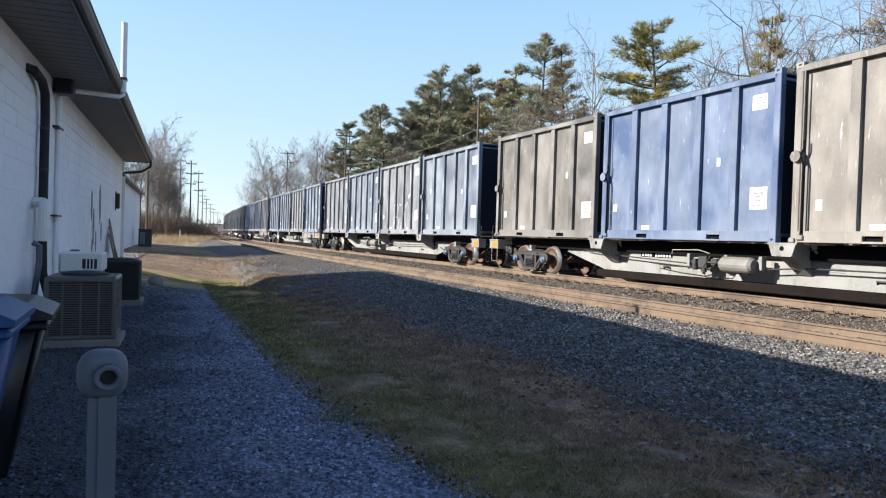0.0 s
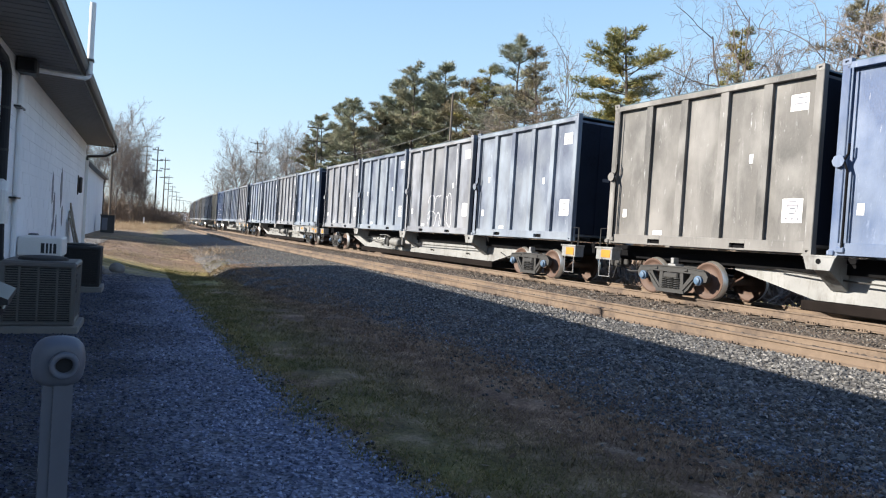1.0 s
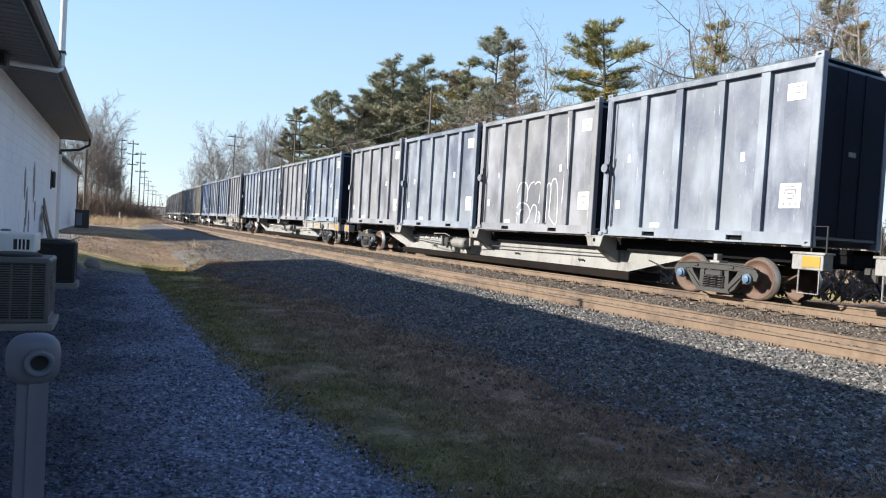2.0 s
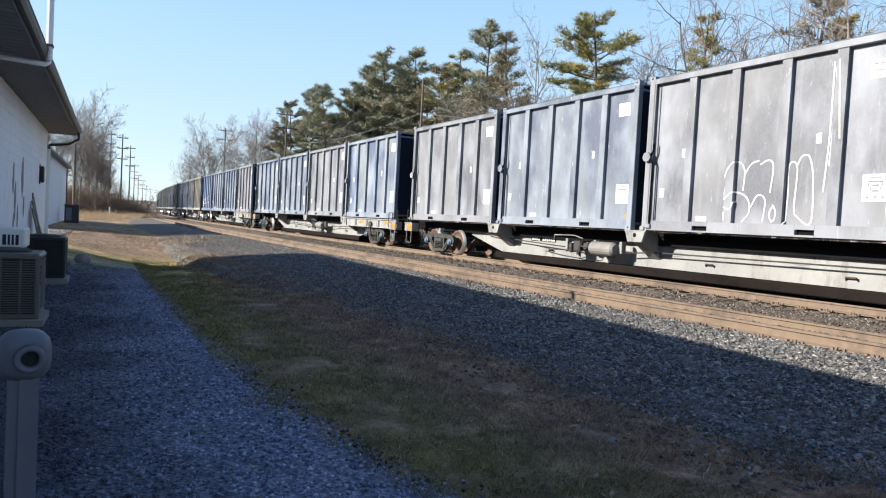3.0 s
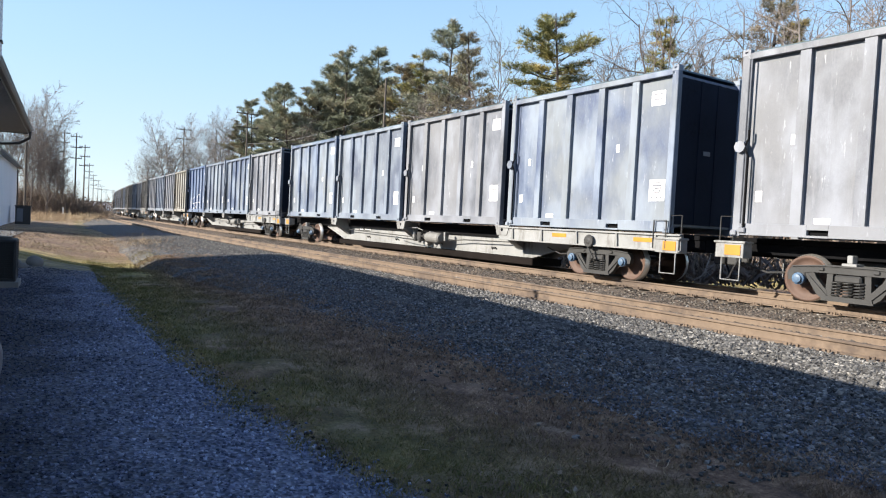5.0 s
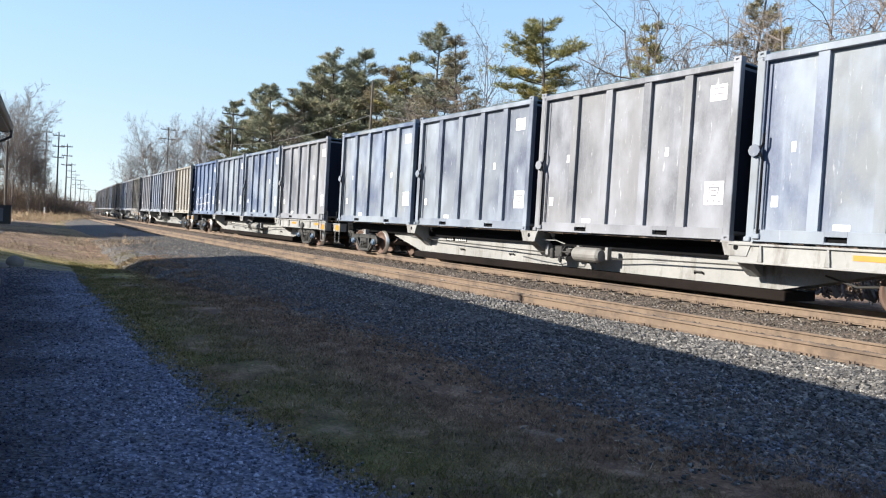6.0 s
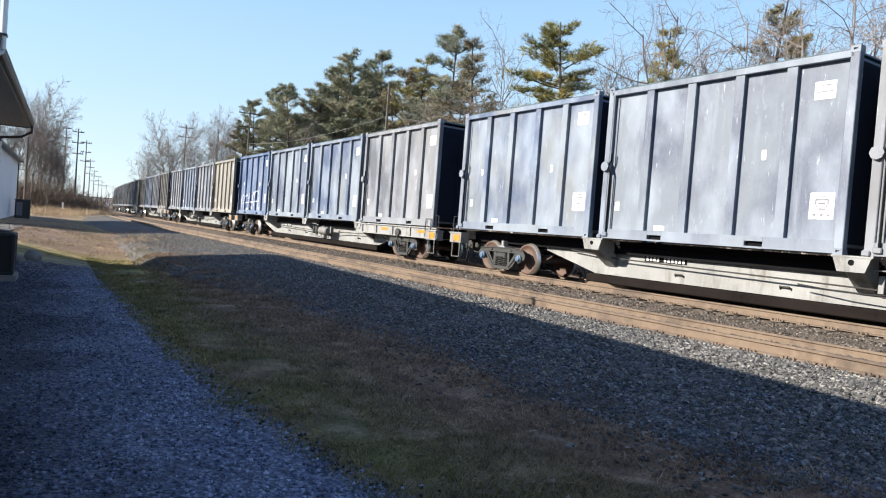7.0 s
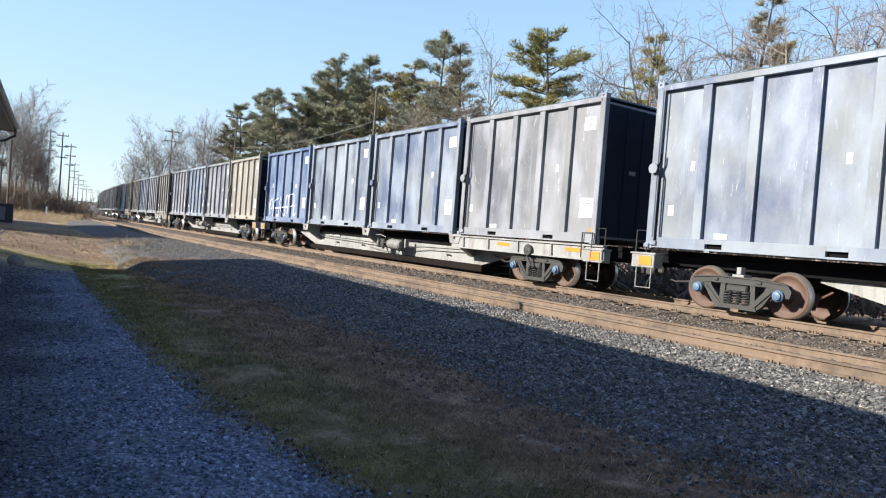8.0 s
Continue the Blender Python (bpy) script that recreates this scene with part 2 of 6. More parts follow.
def ground_material():
    m = Mat("gravel_and_winter_grass", 0.95)
    x, y = m.axis("X"), m.axis("Y")
    wob = m.noise(0.55, 5, 0.65, source="World")
    fine = m.noise(7, 5, 0.65, source="World")
    edge = m.math("ADD", 0.75, m.math("DIVIDE", 3.9, m.math("MAXIMUM", y, 2.0)))
    d = m.math("ADD", m.math("SUBTRACT", x, edge), m.math("MULTIPLY", m.math("SUBTRACT", fine, 0.5), 0.55))
    far = m.mask(m.math("ADD", y, m.math("MULTIPLY", m.math("SUBTRACT", wob, 0.5), 8)), 19, 25)
    is_grass = m.math("MAXIMUM", m.mask(d, -0.08, 0.10), far)
    stone = m.ramp(m.cells(34, "World", "Color"), [(0.1, (0.044, 0.053, 0.077)), (0.55, (0.135, 0.157, 0.22)), (0.95, (0.28, 0.31, 0.395))])
    stone = m.mix(m.math("MULTIPLY", m.mask(wob, 0.56, 0.72), 0.55), stone, (0.12, 0.11, 0.085))
    streak = m.math("ADD", m.math("MULTIPLY", m.noise(0.9, 6, 0.75, (0.7, 1.5, 1), source="World"), 0.6), m.math("MULTIPLY", m.noise(9, 5, 0.7, (0.35, 1.6, 1), source="World"), 0.4))
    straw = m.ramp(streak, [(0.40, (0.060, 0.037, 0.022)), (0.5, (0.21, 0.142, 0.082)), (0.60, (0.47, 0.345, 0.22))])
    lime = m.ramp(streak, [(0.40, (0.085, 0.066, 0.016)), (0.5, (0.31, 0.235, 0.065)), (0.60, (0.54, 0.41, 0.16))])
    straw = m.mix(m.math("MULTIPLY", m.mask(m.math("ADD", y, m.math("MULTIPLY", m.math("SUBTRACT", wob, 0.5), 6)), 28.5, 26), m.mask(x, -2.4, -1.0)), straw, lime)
    tuft = m.math("ADD", m.math("MULTIPLY", m.noise(2.6, 6, 0.7, source="World"), 0.6), m.math("MULTIPLY", m.noise(30, 4, 0.7, source="World"), 0.4))
    green = m.ramp(tuft, [(0.36, (0.036, 0.041, 0.008)), (0.5, (0.120, 0.122, 0.024)), (0.64, (0.25, 0.205, 0.065))])
    # Browner, darker copy of the straw tones: shade put into the near grass
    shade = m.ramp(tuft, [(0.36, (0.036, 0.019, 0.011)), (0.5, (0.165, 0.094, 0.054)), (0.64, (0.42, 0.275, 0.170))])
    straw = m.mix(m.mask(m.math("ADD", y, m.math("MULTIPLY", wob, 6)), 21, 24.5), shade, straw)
    band = m.math("MULTIPLY", m.math("MULTIPLY", m.mask(d, 1.7, 0.2), m.mask(d, -0.4, 0.2)), m.mask(wob, 0.36, 0.58))
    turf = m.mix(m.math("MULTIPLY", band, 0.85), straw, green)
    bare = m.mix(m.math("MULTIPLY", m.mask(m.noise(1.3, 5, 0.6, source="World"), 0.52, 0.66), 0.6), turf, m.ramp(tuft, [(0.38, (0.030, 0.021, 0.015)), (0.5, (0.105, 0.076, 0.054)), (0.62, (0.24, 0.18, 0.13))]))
    # Stone colour goes darker towards the wall, along the building's length
    darkened = m.math("MULTIPLY", m.mask(m.math("ADD", x, m.math("MULTIPLY", m.math("SUBTRACT", wob, 0.5), 4.0)), 0.85, -0.5), m.mask(y, 23, 14))
    stone = m.mix(m.math("MULTIPLY", darkened, 0.88), stone, (0.030, 0.030, 0.034))
    litter = m.math("MULTIPLY", m.mask(m.noise(0.6, 6, 0.75, (0.5, 1.2, 1), source="World"), 0.40, 0.52), m.math("MULTIPLY", m.mask(y, 26.5, 29), m.mask(y, 44, 38)))
    bare = m.mix(m.math("MULTIPLY", litter, 0.8), bare, m.ramp(fine, [(0.3, (0.055, 0.030, 0.019)), (0.7, (0.30, 0.175, 0.11))]))
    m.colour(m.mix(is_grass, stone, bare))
    h = m.mix(is_grass, m.cells(34, "World"), m.noise(24, 5, 0.7, source="World"))
    return m.bump(h, 0.8, 0.03).m


GROUND = ground_material()
BLADE = Mat("winter_grass_blades", 0.8)
_r = BLADE.math("ADD", BLADE.math("MULTIPLY", BLADE.random(True), 0.55), BLADE.math("MULTIPLY", BLADE.mask(BLADE.noise(1.9, 5, 0.7, source="World"), 0.36, 0.62), 0.45))
BLADE.colour(BLADE.mix(BLADE.mask(BLADE.math("SUBTRACT", BLADE.axis("X"), BLADE.math("ADD", 0.75, BLADE.math("DIVIDE", 3.9, BLADE.math("MAXIMUM", BLADE.axis("Y"), 2.0)))), 0.6, 2.0), BLADE.ramp(_r, [(0.0, (0.045, 0.050, 0.010)), (0.5, (0.150, 0.138, 0.034)), (0.8, (0.31, 0.24, 0.095)), (1.0, (0.55, 0.42, 0.25))]),
                       BLADE.ramp(_r, [(0.0, (0.045, 0.026, 0.015)), (0.5, (0.20, 0.125, 0.074)), (0.85, (0.44, 0.295, 0.18)), (1.0, (0.70, 0.54, 0.37))])))
BLADE = BLADE.m
STRAWBLADE = Mat("dry_straw_blades", 0.8)
_r = STRAWBLADE.random(True)
STRAWBLADE.colour(STRAWBLADE.mix(STRAWBLADE.mask(STRAWBLADE.math("SUBTRACT", STRAWBLADE.math("MULTIPLY", STRAWBLADE.noise(0.4, 4, source="World"), 8.0), STRAWBLADE.math("MULTIPLY", STRAWBLADE.axis("Y"), 0.35)), -7.2, -5.6), STRAWBLADE.ramp(_r, [(0.0, (0.20, 0.13, 0.07)), (0.5, (0.40, 0.285, 0.165)), (1.0, (0.60, 0.46, 0.29))]),
                                STRAWBLADE.ramp(_r, [(0.0, (0.13, 0.112, 0.030)), (1.0, (0.36, 0.29, 0.10))])))
STRAWBLADE = STRAWBLADE.m
LEAF = stony("dead_leaf", [(0.0, (0.10, 0.06, 0.03)), (0.6, (0.22, 0.14, 0.08)), (1.0, (0.42, 0.33, 0.24))], 20)

WALLPAINT = Mat("white_block_paint", 0.8)
_f, _g, _p = WALLPAINT.noise(20, 5, 0.65), WALLPAINT.noise(0.7, 6, 0.65, (1, 1, 0.35)), WALLPAINT.noise(1.6, 8, 0.75, (1, 1, 0.30))
WALLPAINT.colour(WALLPAINT.mix(WALLPAINT.math("MULTIPLY", WALLPAINT.mask(_p, 0.66, 0.70), 0.8),
                               WALLPAINT.mix(WALLPAINT.mask(_g, 0.35, 0.75), (0.77, 0.78, 0.80), (0.86, 0.865, 0.88)), (0.40, 0.41, 0.44))).bump(_f, 0.35, 0.006)
WALLPAINT = WALLPAINT.m
TRIM = plain("dark_brown_fascia_metal", (0.022, 0.020, 0.020), 0.45, vary=0.3)
SOFFIT = plain("grey_brown_soffit_vinyl", (0.17, 0.155, 0.145), 0.6, vary=0.2, scale=3)
SHINGLE = plain("dark_shingle_granules", (0.045, 0.042, 0.042), 0.9, vary=0.4, scale=12, bump=0.5)
PVC = plain("white_pvc", (0.72, 0.72, 0.70), 0.4, vary=0.12)
GREYPVC = plain("grey_pvc", (0.105, 0.116, 0.145), 0.5, vary=0.25, scale=9)
RUBBER = plain("black_pipe_insulation", (0.014, 0.014, 0.016), 0.8, vary=0.4)
ACGREY = plain("grey_brown_unit_enamel", (0.105, 0.10, 0.095), 0.5, vary=0.2)
ACDARK = plain("dark_coil_fins", (0.02, 0.02, 0.021), 0.7, vary=0.4)
PAD = plain("cast_concrete_pad", (0.20, 0.19, 0.175), 0.9, vary=0.25, bump=0.4)
PATH = plain("worn_grey_path_concrete", (0.13, 0.122, 0.112), 0.9, vary=0.4, scale=3, bump=0.5)
BINBLUE = plain("blue_bin_plastic", (0.012, 0.055, 0.18), 0.45, vary=0.2)
BINBLACK = plain("black_bin_plastic", (0.012, 0.013, 0.017), 0.4, vary=0.25)
BOARD = plain("weathered_board", (0.20, 0.165, 0.125), 0.85, vary=0.35, scale=5, bump=0.4)
GALV = plain("galvanized_steel", (0.45, 0.46, 0.47), 0.45, 0.6, vary=0.2)
POLEWOOD = plain("grey_pole_wood", (0.11, 0.092, 0.076), 0.9, vary=0.35, scale=4, bump=0.5)
WIRE = plain("weathered_wire", (0.10, 0.10, 0.10), 0.6)
FARWHITE = plain("far_white_cladding", (0.75, 0.76, 0.78), 0.7, vary=0.08, scale=0.3)
BARK = plain("grey_brown_bark", (0.152, 0.125, 0.109), 0.95, vary=0.4, scale=5, bump=0.7)
PALEBARK = plain("pale_grey_bark", (0.219, 0.190, 0.173), 0.95, vary=0.35, scale=5, bump=0.7)
PINEBARK = plain("dark_pine_bark", (0.060, 0.046, 0.038), 0.95, vary=0.4, scale=6, bump=0.8)


def needles(name, stops, brown):
    m = Mat(name, 0.65)
    tone = m.ramp(m.random(True), stops)
    m.colour(m.mix(m.math("MULTIPLY", m.mask(m.noise(0.45, 4, source="World"), 0.5, 0.68), 0.75), tone, brown))
    return m.m


NEEDLE = needles("pine_needles", [(0.0, (0.101, 0.120, 0.083)), (0.6, (0.215, 0.229, 0.153)), (1.0, (0.390, 0.384, 0.247))], (0.377, 0.312, 0.195))
NEEDLE_GOLD = needles("olive_pine_needles", [(0.0, (0.085, 0.104, 0.036)), (0.6, (0.195, 0.189, 0.062)), (1.0, (0.325, 0.267, 0.085))], (0.364, 0.267, 0.072))
NEEDLE_DULL = needles("dull_brown_pine_needles", [(0.0, (0.091, 0.085, 0.055)), (0.6, (0.169, 0.150, 0.091)), (1.0, (0.260, 0.221, 0.130))], (0.247, 0.182, 0.098))
BRUSH = needles("dry_brush_twigs", [(0.0, (0.07, 0.048, 0.034)), (0.6, (0.15, 0.105, 0.075)), (1.0, (0.27, 0.20, 0.14))], (0.20, 0.13, 0.09))


# ---------------------------------------------------------------- mesh helpers
def finish(name, bm, material, smooth=False):
    me = bpy.data.meshes.new(name)
    bm.normal_update()
    bm.to_mesh(me)
    bm.free()
    for p in me.polygons:
        p.use_smooth = smooth
    if material:
        me.materials.append(material)
    return me


def part(name, bm, material, parent, label="", smooth=False):
    """Links a bmesh (or a ready mesh) as one mesh object under a thing or a part."""
    me = bm if isinstance(bm, bpy.types.Mesh) else finish(name, bm, material, smooth)
    ob = new(name, me)
    ob.parent = parent
    if isinstance(bm, bpy.types.Mesh) and material and me.materials and me.materials[0] != material:
        ob.material_slots[0].link = "OBJECT"
        ob.material_slots[0].material = material
    return tagged(ob, label)


def thing(name, label, category, at=(0, 0, 0), turn=0, group="", kind=""):
    ob = new(name)
    ob.empty_display_size = 0.1
    ob.location, ob.rotation_euler = at, (0, 0, radians(turn))
    return tagged(ob, label, category, group, kind)


def box(bm, lo, hi, bevel=0.0):
    lo, hi = Vector(lo), Vector(hi)
    made = bmesh.ops.create_cube(bm, size=1, matrix=Matrix.Translation((lo + hi) / 2) @ Matrix.Diagonal((*(hi - lo), 1)))
    if bevel:
        es = {e for v in made["verts"] for e in v.link_edges}
        bmesh.ops.bevel(bm, geom=list(es), offset=bevel, segments=1, affect="EDGES")
    return bm


def boxes(*items, bevel=0.0):
    bm = bmesh.new()
    for lo, hi in items:
        box(bm, lo, hi, bevel)
    return bm


def cyl(bm, a, b, r, r2=None, n=14, caps=True):
    a, b = Vector(a), Vector(b)
    m = Matrix.Translation((a + b) / 2) @ (b - a).to_track_quat("Z", "Y").to_matrix().to_4x4()
    bmesh.ops.create_cone(bm, cap_ends=caps, segments=n, radius1=r, radius2=r if r2 is None else r2, depth=(b - a).length, matrix=m)
    return bm


def rods(points, r, n=10):
    """A bent round bar or pipe through the points."""
    bm = bmesh.new()
    tube(bm, [Vector(p) for p in points], [r] * len(points), n)
    return bm


def tube(bm, pts, radii, n):
    rings, side = [], None
    for i, p in enumerate(pts):
        d = (pts[min(i + 1, len(pts) - 1)] - pts[max(i - 1, 0)]).normalized()
        side = (side - d * side.dot(d)).normalized() if side else d.orthogonal().normalized()
        other = d.cross(side)
        rings.append([bm.verts.new(p + side * math.cos(k * math.tau / n) * radii[i] + other * math.sin(k * math.tau / n) * radii[i]) for k in range(n)])
    for a, b in zip(rings, rings[1:]):
        for k in range(n):
            bm.faces.new((a[k], a[(k + 1) % n], b[(k + 1) % n], b[k]))
    bm.faces.new(rings[0][::-1])
    bm.faces.new(rings[-1])


def prism(outline, x0, x1):
    """An outline in the y-z plane, given thickness along x."""
    bm = bmesh.new()
    a = [bm.verts.new((x0, y, z)) for y, z in outline]
    b = [bm.verts.new((x1, y, z)) for y, z in outline]
    bm.faces.new(a)
    bm.faces.new(b[::-1])
    for i in range(len(a)):
        j = (i + 1) % len(a)
        bm.faces.new((a[j], a[i], b[i], b[j]))
    bmesh.ops.recalc_face_normals(bm, faces=bm.faces[:])
    return bm


def lathe(profile, n=28, axis="X"):
    """Turns (along, radius) pairs round the axis."""
    bm = bmesh.new()
    rings = []
    for u, r in profile:
        ring = []
        for k in range(n):
            c, s = math.cos(k * math.tau / n) * r, math.sin(k * math.tau / n) * r
            ring.append(bm.verts.new((u, c, s) if axis == "X" else (c, s, u)))
        rings.append(ring)
    for a, b in zip(rings, rings[1:]):
        for k in range(n):
            bm.faces.new((a[k], a[(k + 1) % n], b[(k + 1) % n], b[k]))
    bm.faces.new(rings[0])
    bm.faces.new(rings[-1])
    bmesh.ops.recalc_face_normals(bm, faces=bm.faces[:])
    return bm


def raw(name, verts, faces, material):
    me = bpy.data.meshes.new(name)
    me.from_pydata(verts, [], faces)
    me.update()
    me.materials.append(material)
    return me


# ---------------------------------------------------------------- plan of the line and the ground
A0, B0, C0 = 12.80, -0.0755, 0.000333  # near face of the containers: x = A0 + B0 y + C0 y^2


def face_x(y):
    return A0 + B0 * y + C0 * y * y


def along(y):
    """Unit vectors along and across the line at y."""
    d = Vector((B0 + 2 * C0 * y, 1, 0)).normalized()
    return d, Vector((d.y, -d.x, 0))


def on_line(y, off, z=0.0):
    """A point of the line at y, off metres across from the containers' near face."""
    _, side = along(y)
    return Vector((face_x(y), y, z)) + side * off


def smooth(a, b, v):
    k = min(1.0, max(0.0, (v - a) / (b - a)))
    return k * k * (3 - 2 * k)


def ground_z(x, y):
    """Height of the ground beside the line."""
    z = -0.34 * smooth(12, 24, y) + 0.34 * smooth(26, 42, y) + 0.2 * smooth(60, 110, y)
    z += (0.50 * smooth(15, 27, y) + 0.05 * smooth(66, 100, y)) * (1 - smooth(-2.2, 1.6, x)) * (1 - 0.75 * smooth(29, 42, y))
    z += (0.05 * noise.noise((x * 0.35, y * 0.35, 3.0)) + 0.025 * noise.noise((x * 1.3, y * 1.3, 5.0))) * smooth(0.9, 2.0, x) + 0.012 * noise.noise((x * 2.1, y * 2.1, 7.0))
    if y > 20:
        z += 0.10 * noise.noise((x * 0.25, y * 0.2, 9.0))
    return z


BED = [(-9.4, -0.75), (-8.3, -0.06), (-7.6, 0.03), (-6.6, 0.13), (-5.6, 0.21), (-4.9, 0.25), (-3.2, 0.255), (-1.7, 0.22), (-0.6, 0.29), (2.4, 0.30), (4.0, 0.25), (6.5, -0.25)]


def bed_z(off):
    for (u0, z0), (u1, z1) in zip(BED, BED[1:]):
        if u0 <= off <= u1:
            return z0 + (z1 - z0) * (off - u0) / (u1 - u0)
    return -9.0


def surface_z(x, y):
    """The upper one of the ground and the ballast bed."""
    return max(ground_z(x, y), bed_z((x - face_x(y)) * along(y)[0].y))


# ---------------------------------------------------------------- ground sheet and ballast
def spread(stops):
    """Grid lines from (start, step) pairs."""
    out = []
    for (a, step), (b, _) in zip(stops, stops[1:]):
        k = max(1, round((b - a) / step))
        out += [a + (b - a) * i / k for i in range(k)]
    return out + [stops[-1][0]]


def ground_sheet():
    xs = spread([(-1800, 300), (-300, 60), (-60, 10), (-12, 2), (-4, 0.3), (6, 0.6), (14, 3), (60, 20), (300, 150), (1800, 1)])
    ys = spread([(-600, 100), (-100, 20), (-10, 2), (0, 0.35), (30, 0.7), (60, 3), (150, 20), (500, 150), (3000, 1)])
    verts = [(x, y, ground_z(x, y) if face_x(y) - 3 > x else ground_z(face_x(y) - 3, y) - 0.25 * smooth(0, 4, x - face_x(y) + 3)) for y in ys for x in xs]
    w = len(xs)
    faces = [(j * w + i, j * w + i + 1, (j + 1) * w + i + 1, (j + 1) * w + i) for j in range(len(ys) - 1) for i in range(w - 1)]
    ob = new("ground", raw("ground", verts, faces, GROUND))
    tagged(ob, "gravel drive and dry winter grass beside the railway", "ground", kind="structure")
    for p in ob.data.polygons:
        p.use_smooth = True


def ballast_bed():
    ys = spread([(-90, 4), (0, 0.5), (40, 1.5), (100, 5), (420, 1)])
    offs = []
    for (u0, _), (u1, _) in zip(BED, BED[1:]):
        k = max(1, round((u1 - u0) / 0.35))
        offs += [u0 + (u1 - u0) * i / k for i in range(k)]
    offs.append(BED[-1][0])
    verts = []
    for y in ys:
        for u in offs:
            p = on_line(y, u)
            z = bed_z(u) + 0.03 * noise.noise((p.x * 1.7, p.y * 1.7, 1.0))
            verts.append((p.x, p.y, z))
    w = len(offs)
    faces = [(j * w + i, j * w + i + 1, (j + 1) * w + i + 1, (j + 1) * w + i) for j in range(len(ys) - 1) for i in range(w - 1)]
    ob = new("ballast_bed", raw("ballast_bed", verts, faces, BALLAST))
    tagged(ob, "raised bed of crushed grey stone under the tracks", "ballast", kind="structure")
    for p in ob.data.polygons:
        p.use_smooth = True


ground_sheet()
ballast_bed()


# ---------------------------------------------------------------- tracks
TRAIN_OFF, NEAR_OFF = 0.467, -3.85  # near rail of each track, across from the containers' face
GAUGE = 1.505                      # between the rails' centres
TRAIN_RAIL_Z = 0.50


def sweep(profile, off, z, ys):
    verts, faces = [], []
    n = len(profile)
    for y in ys:
        for u, h in profile:
            verts.append(on_line(y, off + u, z + h))
    for j in range(len(ys) - 1):
        for i in range(n):
            k = (i + 1) % n
            faces.append((j * n + i, j * n + k, (j + 1) * n + k, (j + 1) * n + i))
    return verts, faces


RAIL_SHAPE = [(-0.070, -0.172), (0.070, -0.172), (0.070, -0.160), (0.012, -0.140), (0.009, -0.045), (0.036, -0.032), (0.036, -0.006),
              (0.030, 0.0), (-0.030, 0.0), (-0.036, -0.006), (-0.036, -0.032), (-0.009, -0.045), (-0.012, -0.140), (-0.070, -0.160)]


def railway_track(label, off, z_near, z_far, first, last):
    track = thing("railway_track", label, "railway track", kind="structure")
    ys = spread([(-90, 3), (0, 1), (60, 2), (160, 5), (420, 1)])
    for u, z in ((off, z_near), (off + GAUGE, z_far)):
        v, f = sweep(RAIL_SHAPE, u, z, ys)
        part("rail", raw("rail", v, [g[::-1] for g in f], RAIL), None, track, "rust-brown steel rail")
    tie = finish("tie", boxes(((-1.28, -0.115, -0.18), (1.28, 0.115, 0.0)), bevel=0.012), TIE)
    plate = finish("tie_plate", boxes(((-0.19, -0.10, -0.004), (0.19, 0.10, 0.014)), ((-0.10, -0.09, 0.014), (-0.078, -0.06, 0.05)),
                                      ((-0.10, 0.06, 0.014), (-0.078, 0.09, 0.05)), ((-0.15, -0.02, 0.014), (-0.12, 0.01, 0.06))), RAIL)
    anchor = finish("rail_anchor", boxes(((-0.11, -0.02, -0.035), (0.05, 0.02, 0.012))), RAIL)
    rng = random.Random(int(off * 100))
    k = 0
    y = first
    lean = math.atan2(z_near - z_far, GAUGE)
    while y < last:
        yy = y + rng.uniform(-0.03, 0.03)
        d, _ = along(yy)
        rz = -math.atan2(d.x, d.y)
        low = 0.17 + rng.uniform(0, 0.012)
        base = Matrix.Translation(on_line(yy, off + GAUGE / 2, (z_near + z_far) / 2 - low - 0.014)) @ Euler((0, lean, rz + rng.uniform(-0.015, 0.015))).to_matrix().to_4x4()
        ob = part("tie", tie, None, track)
        ob.matrix_basis = base
        for s in (-1, 1):
            ob = part("tie_plate", plate, None, track)
            ob.matrix_basis = base @ Matrix.Translation((s * GAUGE / 2, 0, 0.0)) @ (Matrix.Rotation(math.pi, 4, "Z") if s > 0 else Matrix())
        if k % 2 == 0:
            ob = part("rail_anchor", anchor, None, track)
            ob.matrix_basis = base @ Matrix.Translation((-GAUGE / 2, 0.15, 0.03))
        y += 0.52
        k += 1


railway_track("empty railway track with rusty rails on ballast", NEAR_OFF, 0.43, 0.375, -2, 56)
railway_track("railway track with rusty rails under the train", TRAIN_OFF, TRAIN_RAIL_Z, TRAIN_RAIL_Z, -2, 50)


# ---------------------------------------------------------------- the freight train
LONG, TALL, HALF = 6.0, 3.75, 1.22      # container
DECK = 1.23                              # height of the container floor above the rail
STEP = LONG + 0.36                       # from container to container
_mesh = {}


def shared(key, make, material, smooth=False):
    """One mesh for all repeats of a part."""
    if key not in _mesh:
        _mesh[key] = finish(key, make(), material, smooth)
    return _mesh[key]


